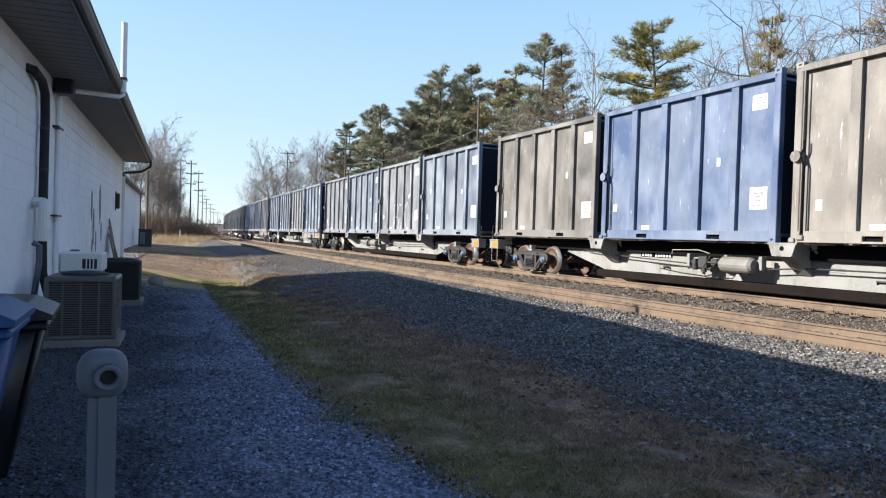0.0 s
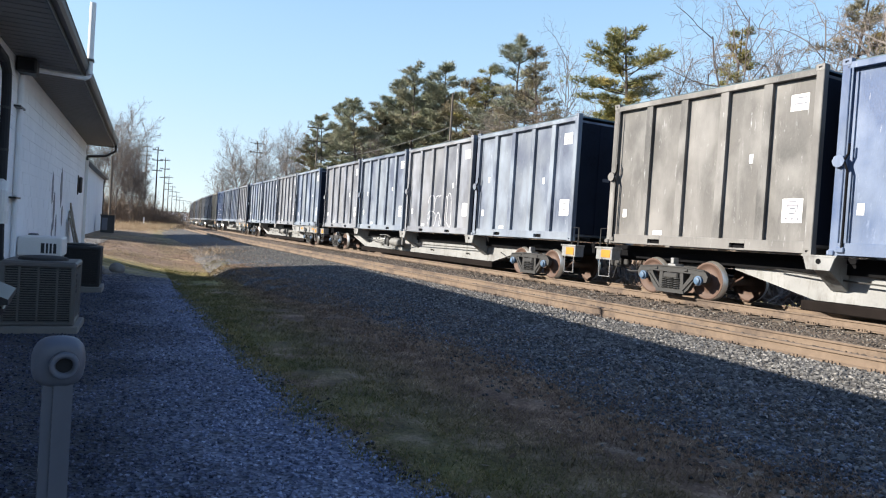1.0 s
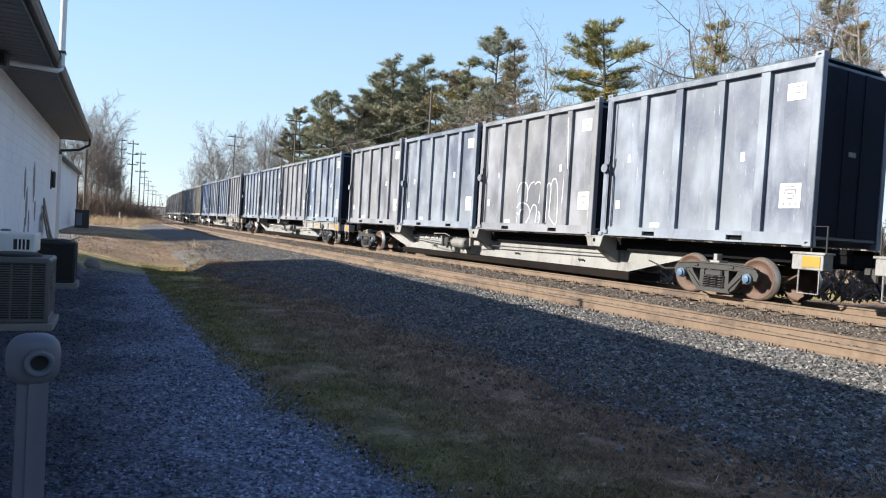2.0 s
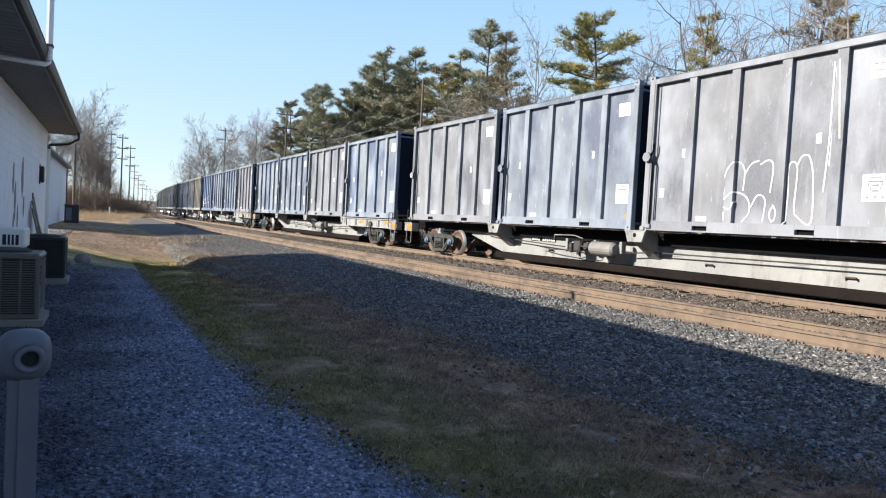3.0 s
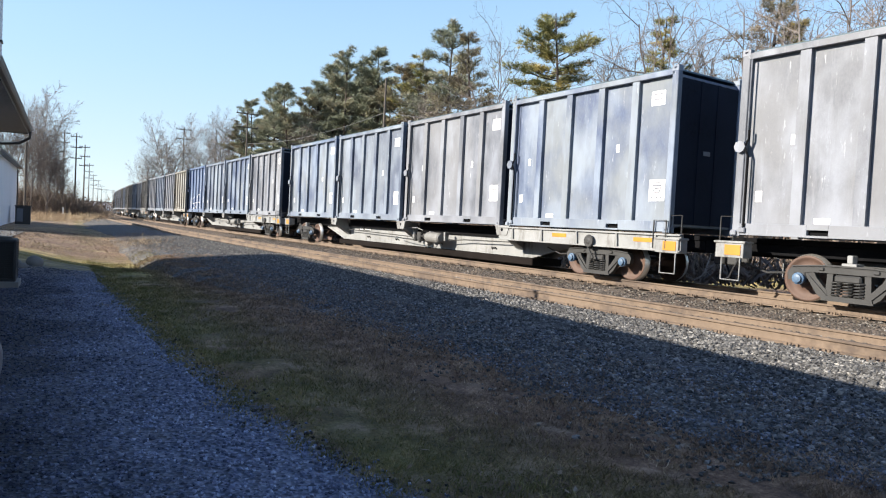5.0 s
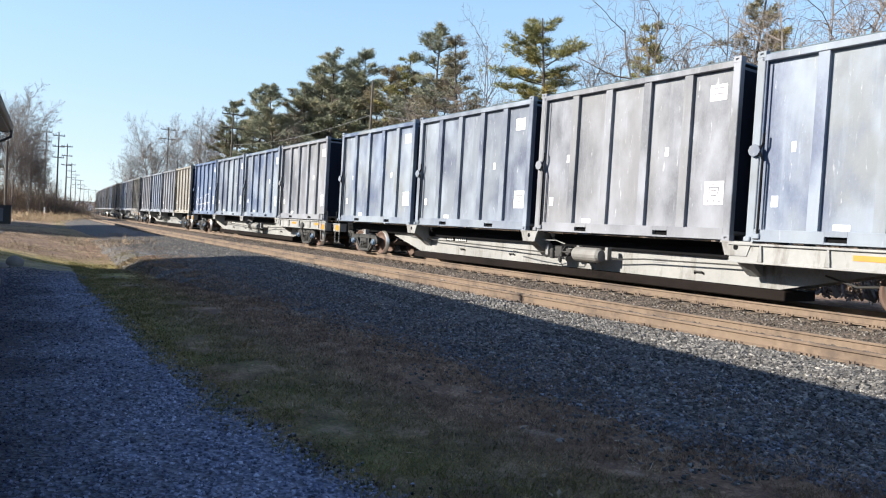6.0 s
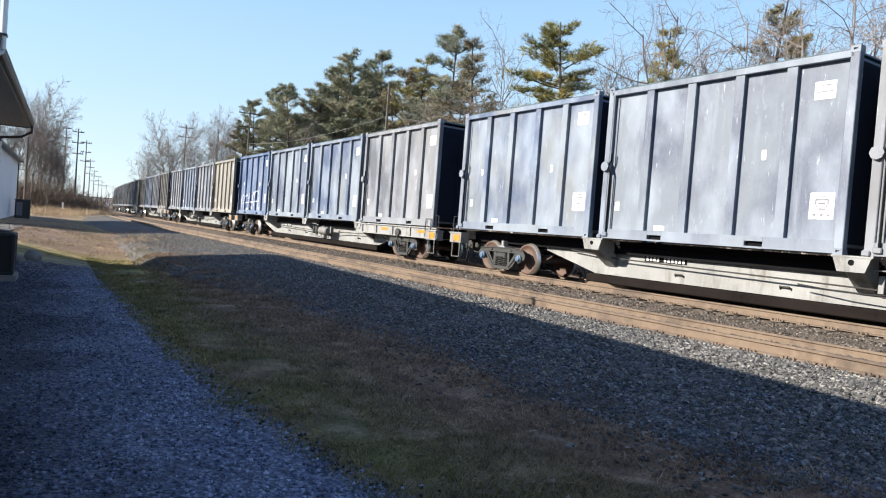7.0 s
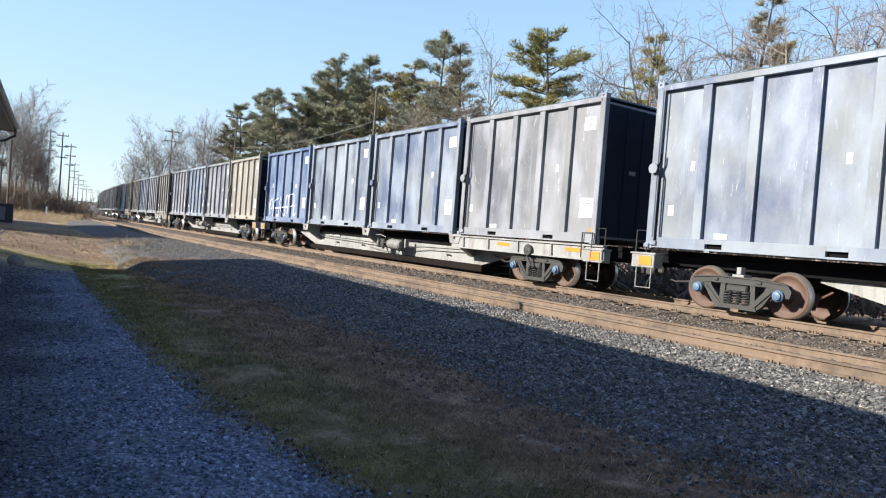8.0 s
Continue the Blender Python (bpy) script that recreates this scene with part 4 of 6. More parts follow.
            for y0_, key in ((TRUCK_AT, "rear"), (-TRUCK_AT, "front")):
                put("brake_rigging", f"car_rigging_{key}", lambda: rods([(-0.45, y0_ - 1.6, 0.62), (-0.5, y0_ - 1.35, 0.45), (-0.5, y0_ - 1.3, 0.32), (-0.4, y0_ - 1.3, 0.30)], 0.022, 6), WHEELRUST, "rusty brake lever")
                put("brake_rod", f"car_rod_{key}", lambda: rods([(-0.75, y0_ + 1.2, 0.55), (-0.8, y0_ + 1.7, 0.50), (-0.75, y0_ + 2.3, 0.66)], 0.022, 6), STEEL)
                put("side_bearing", f"car_bearing_{key}", lambda: boxes(((-1.10, y0_ - 0.13, 0.72), (-0.8, y0_ + 0.13, 0.80)), ((-1.08, y0_ - 0.05, 0.80), (-0.9, y0_ + 0.05, 0.95)), bevel=0.01), SILL, "pale side bearing block")
            put("release_handle", f"car_handle_{kind_}", lambda: rods([(-1.22, tank_y + 2.2, 0.86), (-1.30, tank_y + 2.1, 0.98), (-1.30, tank_y + 1.2, 1.0), (-1.24, tank_y + 0.9, 0.92)], 0.014, 6), SILL, "thin white release rod").location = (0.35, 0, 0)
            for y_ in (0.45, -0.55, 1.64):
                put("valve_bracket", "car_vbracket", lambda: boxes(((-1.36, -0.05, 0.58), (-1.2, 0.05, 0.9)), bevel=0.008), SILL).location = (0.5, tank_y + y_, 0)
            for i_, (dy, z_, drop) in enumerate(((0.75, 0.78, 0.20), (1.05, 0.82, 0.26), (1.35, 0.74, 0.18))):
                put("valve_pipe", f"car_vpipe_{i_}", lambda: rods([(-0.5, dy - 0.25, z_), (-0.98, dy - 0.2, z_ + 0.03), (-1.0, dy, z_ - drop), (-0.96, dy + 0.22, z_ - drop - 0.04), (-0.5, dy + 0.3, z_ - drop + 0.05)], 0.016, 6), RUBBER, "dark bent brake pipe").location = (0.05, tank_y, 0)
            put("dirt_collector", "car_collector", lambda: lathe([(-0.10, 0.03), (-0.08, 0.075), (0.06, 0.085), (0.10, 0.05)], 12, "Z"), STEEL, "dark round dirt collector").location = (-0.93, tank_y + 1.32, 0.60)
            put("retainer_pipe", f"car_rpipe_{kind_}", lambda: rods([(-1.38, tank_y + 1.3, 0.62), (-1.40, tank_y + 1.6, 0.55), (-1.3, tank_y + 2.4, 0.54), (-1.25, tank_y + 3.2, 0.60)], 0.014, 6), RUBBER).location = (0.5, 0, 0)
            if kind_ == 1:
                put("brake_wheel", "car_brake_wheel", lambda: lathe([(-0.015, 0.15), (0.015, 0.17), (0.03, 0.155), (0.0, 0.14), (-0.03, 0.04)], 16), STEEL, "dark hand brake wheel").location = (-1.30, -10.1, 0.92)
                put("brake_chain_guide", "car_chain", lambda: rods([(-1.3, -10.1, 0.75), (-1.26, -10.25, 0.5), (-1.1, -10.0, 0.35)], 0.03, 6), STEEL)
                put("ladder_rail", "car_ladder", lambda: rods([(-1.27, -12.5, 0.85), (-1.27, -12.5, 1.5), (-1.27, -12.15, 1.5), (-1.27, -12.15, 0.85)], 0.018, 6), STEEL, "dark grab iron")
    # couplers and hoses
    for e in (-1, 1):
        cp = put("coupler", "car_coupler", lambda: boxes(((-0.09, 0, 0.62), (0.09, 0.2, 0.80)), ((-0.2, 0.18, 0.56), (0.2, 0.45, 0.86)), bevel=0.03), STEEL, "rusty coupler")
        cp.matrix_basis = Matrix.Translation((0, e * (half - 0.05), 0)) @ (Matrix() if e > 0 else Matrix.Rotation(math.pi, 4, "Z"))
        hose = put("air_hose", "car_hose", lambda: rods([(-0.35, 0, 0.72), (-0.36, 0.12, 0.5), (-0.3, 0.25, 0.28), (-0.2, 0.4, 0.24)], 0.025, 8), RUBBER, "black air hose")
        hose.matrix_basis = Matrix.Translation((0, e * half, 0)) @ (Matrix() if e > 0 else Matrix.Rotation(math.pi, 4, "Z"))
        rail_ = put("hand_rail", "car_hand_rail", lambda: rods([(-1.16, 0.0, 1.1), (-1.16, 0.0, 1.62), (-1.16, -0.3, 1.62), (-1.16, -0.3, 1.1)], 0.016, 6), STEEL)
        rail_.location = (0, e * (half - 0.05) + (0.3 if e < 0 else 0.0), 0)
    return car, sets


REAR0, PITCH = 23.48, 26.6
V0, ACC = 8.06, 0.030


def travelled(t):
    return V0 * t + ACC * t * t / 2


def car_pose(k, t):
    """The pose of car k (0 is the one alongside at the start) on the rails at t seconds."""
    y = REAR0 + PITCH * k - 12.54 - travelled(t)
    a, b = on_line(y - TRUCK_AT, HALF), on_line(y + TRUCK_AT, HALF)
    d = b - a
    m = (a + b) / 2
    return pose(m.x, m.y, TRAIN_RAIL_Z, 0, 0, math.degrees(-math.atan2(d.x, d.y)))


PAINTS = {"b": (BLUE, "faded blue steel waste container with white labels"), "g": (GREYBLUE, "weathered grey-blue steel waste container with white labels"),
          "s": (GREY, "dusty grey steel waste container with white labels"), "n": (BROWN, "dusty brown-grey steel waste container with white labels"),
          "m": (MIXED, "blotched blue and grey steel waste container with white labels"), "d": (DARK, "dark grey steel waste container with white labels"), "t": (TAN, "pale tan steel waste container with white labels")}
# paint of the containers on each car, from its front end to its rear end
LOADS = ["gnbd", "gsgs", "msgm", "smgb", "tsgs", "dsgd", "dgds", "sdgd", "dsgs", "gdsd"]
TAGS = {(1, 1): 1, (3, 3): 2}
TRAIN = []
for k, load in enumerate(LOADS):
    car_ob, sets_ = flat_car(0 if k < 2 or k % 3 == 1 else 1, "flat railway car with white side sills carrying four containers", k)
    boxes_ = []
    for i, letter in enumerate(load):
        paint_, label_ = PAINTS[letter]
        tag = TAGS.get((k, i), 0)
        ob = container(paint_, label_ if not tag else label_.replace("white labels", "white graffiti"), k * 10 + i, tag)
        boxes_.append((ob, (i - 1.5) * STEP))
    TRAIN.append((k, car_ob, sets_, boxes_))


# ---------------------------------------------------------------- the white building
WX, WY0, WY1, EAVE = -2.0, -6.0, 26.3, 3.98   # wall face, its ends, height of the soffit
EDGE = -1.14                                  # outer edge of the eaves
building = thing("commercial_building", "white painted block building with dark eaves", "building", kind="structure")


def block_wall():
    bm = bmesh.new()
    box(bm, (WX - 9.5, WY0, -0.4), (WX - 0.007, WY1, EAVE + 0.2))
    return bm


part("wall", block_wall(), WALLPAINT, building, "white painted block wall")
rng = random.Random(5)
block_mesh = finish("block", boxes(((-0.02, 0.004, 0.004), (0.0, 0.402, 0.199)), bevel=0.0035), WALLPAINT)
row_mesh_v, row_mesh_f = [], []
z, course = 0.0, 0
while z < EAVE:
    y = 6.0 + (0.2 if course % 2 else 0.0)
    while y < 26.2:
        hi = min(0.402, 26.3 - y)
        if y < 12.4 and z > 0.8:
            ob = part("block", block_mesh, None, building)
            ob.location = (WX + rng.uniform(-0.002, 0.002), y, z)
        else:
            b = len(row_mesh_v)
            dx = rng.uniform(-0.002, 0.002)
            row_mesh_v += [(WX + dx - u, y + v, z + w) for u in (0.02, 0.0) for v, w in ((0.004, 0.004), (hi, 0.004), (hi, 0.199), (0.004, 0.199))]
            row_mesh_f += [tuple(b + i for i in f) for f in ((4, 5, 6, 7), (0, 4, 7, 3), (1, 2, 6, 5), (3, 7, 6, 2), (0, 1, 5, 4))]
        y += 0.406
    z += 0.203
    course += 1
tagged(part("block_courses", raw("block_courses", row_mesh_v, row_mesh_f, WALLPAINT), None, building), kind="stuff")
part("soffit", boxes(((WX - 0.3, WY0 - 0.5, EAVE), (EDGE - 0.02, WY1 + 0.25, EAVE + 0.03))), SOFFIT, building, "ribbed grey soffit")
for i in range(90):
    y = 5.0 + i * 0.24
    part("soffit_seam", shared("soffit_seam", lambda: boxes(((WX + 0.02, -0.006, EAVE - 0.006), (EDGE - 0.03, 0.006, EAVE))), SOFFIT), None, building).location = (0, y, 0)
part("fascia", boxes(((EDGE - 0.02, WY0 - 0.5, EAVE - 0.03), (EDGE, WY1 + 0.27, EAVE + 0.17)), ((WX - 9.8, WY1 + 0.25, EAVE - 0.03), (EDGE, WY1 + 0.27, EAVE + 0.17))), TRIM, building, "dark metal fascia")


def gutter():
    bm = bmesh.new()
    ys = (WY0 - 0.5, WY1 + 0.24)
    shape = [(0.0, 0.0), (0.07, 0.0), (0.10, 0.05), (0.11, 0.12), (0.12, 0.12), (0.12, 0.125), (0.10, 0.125), (0.092, 0.05), (0.066, 0.008), (0.008, 0.008), (0.008, 0.12), (0.0, 0.12)]
    rings = [[bm.verts.new((EDGE + u, y, EAVE + 0.035 + h)) for u, h in shape] for y in ys]
    n = len(shape)
    for i in range(n):
        bm.faces.new((rings[0][i], rings[0][(i + 1) % n], rings[1][(i + 1) % n], rings[1][i]))
    bm.faces.new(rings[0][::-1])
    bm.faces.new(rings[1])
    bmesh.ops.recalc_face_normals(bm, faces=bm.faces[:])
    return bm


part("gutter", gutter(), TRIM, building, "dark eaves gutter")
part("downspout", rods([(EDGE + 0.05, WY1 + 0.1, EAVE + 0.05), (EDGE + 0.05, WY1 + 0.1, EAVE - 0.16), (EDGE - 0.25, WY1 + 0.12, EAVE - 0.36), (WX + 0.06, WY1 - 0.02, EAVE - 0.44), (WX + 0.06, WY1 - 0.05, EAVE - 0.62)], 0.045, 8), TRIM, building, "dark bent downspout elbow")
part("downspout", boxes(*[((WX + 0.005, WY1 - 0.11, z_ * 0.1 + 0.2), (WX + (0.11 if z_ % 2 else 0.10), WY1 - 0.005, z_ * 0.1 + 0.299)) for z_ in range(32)]), PVC, building, "white ribbed downspout")
roof = bmesh.new()
rise = 1.45
for (xa, za), (xb, zb) in (((EDGE + 0.04, EAVE + 0.16), (-6.75, EAVE + 0.16 + rise)), ((-6.75, EAVE + 0.16 + rise), (-12.4, EAVE + 0.16))):
    v = [roof.verts.new((x, y, zz)) for x, y, zz in ((xa, WY0 - 0.6, za), (xa, WY1 + 0.32, za), (xb, WY1 + 0.32, zb), (xb, WY0 - 0.6, zb),
                                                  (xa, WY0 - 0.6, za + 0.03), (xa, WY1 + 0.32, za + 0.03), (xb, WY1 + 0.32, zb + 0.03), (xb, WY0 - 0.6, zb + 0.03))]
    for f in ((0, 1, 2, 3), (7, 6, 5, 4), (0, 4, 5, 1), (1, 5, 6, 2), (2, 6, 7, 3), (3, 7, 4, 0)):
        roof.faces.new([v[i] for i in f])
bmesh.ops.recalc_face_normals(roof, faces=roof.faces[:])
part("roof", roof, SHINGLE, building, "low dark shingle roof")
part("gable", boxes(((WX - 9.3, WY1 - 0.1, EAVE), (WX - 1.6, WY1 - 0.02, EAVE + 0.4)), ((WX - 7.2, WY1 - 0.1, EAVE + 0.4), (WX - 3.2, WY1 - 0.02, EAVE + 0.9))), WALLPAINT, building)

# pipes on the wall
p = thing("overflow_pipe", "white drain pipe bent under the eaves down the wall", "pipe")
part("pipe", rods([(EDGE + 0.10, 13.35, EAVE + 0.20), (EDGE + 0.10, 13.35, EAVE - 0.02), (EDGE + 0.06, 13.3, EAVE - 0.06), (WX + 0.14, 12.9, EAVE - 0.10), (WX + 0.06, 12.85, EAVE - 0.16), (WX + 0.05, 12.85, EAVE - 0.3), (WX + 0.05, 12.85, 0.4)], 0.042, 10), WALLPAINT, p)
for z in (3.2, 1.75):
    part("clamp", boxes(((WX + 0.0, 12.55, z), (WX + 0.10, 13.0, z + 0.03))), TRIM, p, "dark pipe clamp")
p = thing("vent_mast", "white plastic vent mast above the gutter", "pipe")
part("pipe", rods([(EDGE + 0.12, 13.2, EAVE + 0.0), (EDGE + 0.12, 13.2, 5.2)], 0.05, 12), PVC, p)
part("strap", boxes(((EDGE + 0.05, 13.1, EAVE + 0.22), (EDGE + 0.18, 13.3, EAVE + 0.25))), TRIM, p, "dark strap")
p = thing("insulated_line", "thick black insulated pipe down the wall", "pipe")
part("pipe", rods([(WX - 0.02, 10.55, 3.72), (WX + 0.08, 10.62, 3.70), (WX + 0.11, 11.0, 3.64), (WX + 0.11, 11.25, 3.5), (WX + 0.10, 11.35, 3.2), (WX + 0.10, 11.32, 1.5), (WX + 0.12, 11.28, 0.9), (WX + 0.25, 11.2, 0.45)], 0.062, 12), RUBBER, p)
for z_ in (3.0, 2.4, 1.8):
    part("strap", cyl(bmesh.new(), (WX + 0.10, 11.34, z_), (WX + 0.10, 11.34, z_ + 0.035), 0.067, n=12), TRIM, p, "dark pipe strap")
p = thing("vent_elbow", "white plastic vent elbow on the wall", "pipe")
part("pipe", rods([(WX - 0.02, 11.15, 1.93), (WX + 0.14, 11.1, 1.93), (WX + 0.19, 10.95, 1.91), (WX + 0.19, 10.85, 1.82), (WX + 0.19, 10.85, 1.55)], 0.07, 12), PVC, p)
part("collar", cyl(bmesh.new(), (WX + 0.19, 10.85, 1.38), (WX + 0.19, 10.85, 1.55), 0.09, n=14), PVC, p)
part("conduit", rods([(WX + 0.12, 10.55, 1.36), (WX + 0.19, 10.58, 1.32), (WX + 0.19, 10.6, 1.1), (WX + 0.10, 10.6, 0.3)], 0.04, 10), GREYPVC, p)
p = thing("soffit_vent", "dark vent box tucked under the eaves", "vent")
part("case", boxes(((WX + 0.02, 12.45, EAVE - 0.24), (WX + 0.30, 12.75, EAVE - 0.004)), bevel=0.02), TRIM, p)
part("flap", boxes(((WX + 0.05, 12.43, EAVE - 0.21), (WX + 0.27, 12.447, EAVE - 0.05))), RUBBER, p)
p = thing("meter_box", "grey electric box on the wall", "electric box")
part("case", boxes(((WX, 14.7, 0.75), (WX + 0.14, 15.0, 1.15)), bevel=0.015), GREYPVC, p)
part("conduit", rods([(WX + 0.07, 14.85, 0.78), (WX + 0.07, 14.85, -0.1)], 0.03, 8), GREYPVC, p)
p = thing("wall_lamp", "dark wall lantern near the corner", "lamp")
part("plate", boxes(((WX, 23.8, 2.15), (WX + 0.03, 24.0, 2.75)), bevel=0.01), TRIM, p)
part("hood", boxes(((WX + 0.03, 23.82, 2.2), (WX + 0.13, 23.98, 2.7)), bevel=0.03), TRIM, p)
for i, (y, lean_) in enumerate(((21.2, 0.35), (21.6, 0.42), (22.0, 0.30))):
    p = thing("leaning_board", "weathered board leaning against the wall", "board", group="boards at the wall")
    bm = prism([(0, 0), (0.28, 0), (0.28, 1.5 + 0.2 * i), (0, 1.5 + 0.2 * i)], 0, 0.03)
    ob = part("plank", bm, BOARD, p)
    p.matrix_basis = Matrix.Translation((WX + lean_ + 0.03, y, ground_z(-1.6, y) - 0.01)) @ Matrix.Rotation(-math.atan2(lean_, 1.6), 4, "Y")


for y, z, w, h in ((17.9, 2.1, 0.25, 0.8), (18.3, 1.6, 0.3, 1.0), (18.8, 1.2, 0.22, 0.7), (19.6, 2.2, 0.4, 1.1), (20.0, 1.5, 0.25, 0.6), (18.1, 1.1, 0.2, 0.5)):
    rr = random.Random(int(y * 100))
    ring = [(y + math.cos(a) * w * 0.7 * rr.uniform(0.6, 1.0), z + math.sin(a) * h * 0.5 * rr.uniform(0.75, 1.0)) for a in [i * math.tau / 18 for i in range(18)]]
    part("peeled_patch", prism(ring, WX + 0.003, WX + 0.0065), GREYPVC, building, "bare patch of peeled paint")


# ---------------------------------------------------------------- units, bins, post
def condenser(at, w, d, h, mat, label, slats, turn=0):
    c = thing("air_conditioner", label, "air conditioner", at, turn)
    part("pad", boxes(((-w / 2 - 0.06, -0.06, -0.04), (w / 2 + 0.06, d + 0.06, 0.09)), bevel=0.012), PAD, c, "concrete pad")
    z0, z1 = 0.092, 0.092 + h
    part("coil", boxes(((-w / 2 + 0.035, 0.035, z0), (w / 2 - 0.035, d - 0.035, z1 - 0.06))), ACDARK, c, "dark coil behind the louvres")
    part("base_pan", boxes(((-w / 2, 0, z0), (w / 2, d, z0 + 0.06)), bevel=0.012), mat, c)
    part("top", boxes(((-w / 2 - 0.005, -0.005, z1 - 0.085), (w / 2 + 0.005, d + 0.005, z1)), bevel=0.025), mat, c)
    part("fan_guard", lathe([(z1, 0.30), (z1 + 0.035, 0.29), (z1 + 0.05, 0.20), (z1 + 0.055, 0.05)], 20, "Z"), ACDARK, c, "dark fan guard").location = (0, d / 2, 0)
    for x in (-w / 2, w / 2):
        for y in (0, d):
            part("corner_post", boxes(((x - 0.03, y - 0.03, z0), (x + 0.03, y + 0.03, z1 - 0.05)), bevel=0.012), mat, c).location = (-0.028 * (1 if x > 0 else -1), -0.028 * (1 if y > 0 else -1), 0)
    step_ = (h - 0.16) / slats
    front = finish("louvre", boxes(((-w / 2 + 0.03, 0.004, 0), (w / 2 - 0.03, 0.03, 0.013))), mat)
    side = finish("louvre", boxes(((-0.03, 0.03, 0), (-0.004, d - 0.03, 0.013))), mat)
    for i in range(slats):
        part("louvre", front, None, c).location = (0, 0, z0 + 0.08 + i * step_)
        part("louvre", side, None, c).location = (w / 2, 0, z0 + 0.08 + i * step_)
    for x in (-w / 4, 0.0, w / 4):
        part("upright_bar", boxes(((x - 0.012, 0.0, z0 + 0.05), (x + 0.012, 0.034, z1 - 0.07))), mat, c)
    bm = bmesh.new()
    for i in range(4):
        box(bm, (w / 2 - 0.004, 0.10, z1 - 0.20 - 0.07 * i), (w / 2 + 0.003, 0.17, z1 - 0.155 - 0.07 * i))
    part("maker_mark", bm, ACDARK, c, "dark upright lettering bars")
    return c


condenser((-1.235, 10.1, 0.0), 0.86, 0.86, 0.84, ACGREY, "grey-brown louvred air conditioner on a concrete pad", 22)
condenser((-1.24, 16.1, -0.05), 0.80, 0.80, 0.85, ACDARK, "dark louvred air conditioner beside the wall", 18)
p = thing("heat_pump", "white slim outdoor unit on brackets at the wall", "air conditioner", (-1.62, 13.2, 0.82))
part("case", boxes(((-0.33, 0.0, 0.0), (0.33, 0.85, 0.32)), bevel=0.02), PVC, p)
part("grille", boxes(((0.02, -0.012, 0.05), (0.25, 0.0, 0.22)), bevel=0.003), ACDARK, p, "dark slotted grille")
for i in range(3):
    part("grille_bar", boxes(((0.075 + i * 0.055, -0.02, 0.05), (0.095 + i * 0.055, -0.012, 0.22))), PVC, p)
for y in (0.15, 0.7):
    part("leg", boxes(((-0.3, y - 0.03, -0.84), (-0.24, y + 0.03, 0.0)), ((0.24, y - 0.03, -0.84), (0.3, y + 0.03, 0.0))), GALV, p)


def wheeled_bin(at, turn, body_mat, lid_mat, label, tall=1.04):
    b = thing("wheeled_bin", label, "bin", at, turn)
    b.scale = (1.0, 1.0, tall)
    bm = bmesh.new()
    lo = [bm.verts.new((x, y, 0.05)) for x, y in ((-0.22, -0.15), (0.22, -0.15), (0.22, 0.24), (-0.22, 0.24))]
    hi = [bm.verts.new((x, y, 0.98)) for x, y in ((-0.30, -0.34), (0.30, -0.34), (0.30, 0.34), (-0.30, 0.34))]
    bm.faces.new(lo[::-1])
    bm.faces.new(hi)
    for i in range(4):
        bm.faces.new((lo[i], lo[(i + 1) % 4], hi[(i + 1) % 4], hi[i]))
    bmesh.ops.bevel(bm, geom=bm.edges[:], offset=0.03, segments=2, affect="EDGES")
    part("body", bm, body_mat, b, smooth=True)
    part("rim", boxes(((-0.33, -0.37, 0.94), (0.33, 0.37, 0.99)), bevel=0.015), body_mat, b)
    bm = bmesh.new()
    prof = [(-0.39, 1.0), (-0.39, 1.03), (-0.25, 1.09), (0.2, 1.11), (0.34, 1.07), (0.40, 1.0)]
    a = [bm.verts.new((-0.34, y, zz)) for y, zz in prof]
    c = [bm.verts.new((0.34, y, zz)) for y, zz in prof]
    for i in range(len(prof)):
        k = (i + 1) % len(prof)
        bm.faces.new((a[i], a[k], c[k], c[i]))
    bm.faces.new(a[::-1])
    bm.faces.new(c)
    bmesh.ops.recalc_face_normals(bm, faces=bm.faces[:])
    part("lid", bm, lid_mat, b)
    part("handle", rods([(-0.26, 0.36, 0.98), (-0.26, 0.46, 1.0), (0.26, 0.46, 1.0), (0.26, 0.36, 0.98)], 0.02, 8), body_mat, b)
    for x in (-0.27, 0.27):
        w = part("wheel", lathe([(-0.03, 0.03), (-0.03, 0.10), (0.03, 0.10), (0.03, 0.03)], 16), RUBBER, b)
        w.location = (x, 0.27, 0.10)
    return b


wheeled_bin((-1.12, 4.86, 0.0), 95, BINBLACK, BINBLACK, "black wheeled bin on the gravel")
wheeled_bin((-1.15, 4.12, 0.0), 93, BINBLUE, BINBLUE, "blue wheeled recycling bin on the gravel", 1.1)

post = thing("conduit_post", "grey channel post with a rounded vented cap", "post", (-0.187, 1.99, 0.0), 8)
bm = bmesh.new()
shape = [(-0.034, 0.03), (-0.034, -0.03), (-0.010, -0.03), (-0.010, -0.036), (0.010, -0.036), (0.010, -0.03), (0.034, -0.03), (0.034, 0.03), (0.026, 0.03), (0.026, -0.022), (-0.026, -0.022), (-0.026, 0.03)]
ends = [[bm.verts.new((u, v, z)) for u, v in shape] for z in (-0.1, 1.17)]
for i in range(12):
    bm.faces.new((ends[0][i], ends[0][(i + 1) % 12], ends[1][(i + 1) % 12], ends[1][i]))
bm.faces.new(ends[0][::-1])
bm.faces.new(ends[1])
bmesh.ops.recalc_face_normals(bm, faces=bm.faces[:])
part("channel", bm, GREYPVC, post)
bm = bmesh.new()
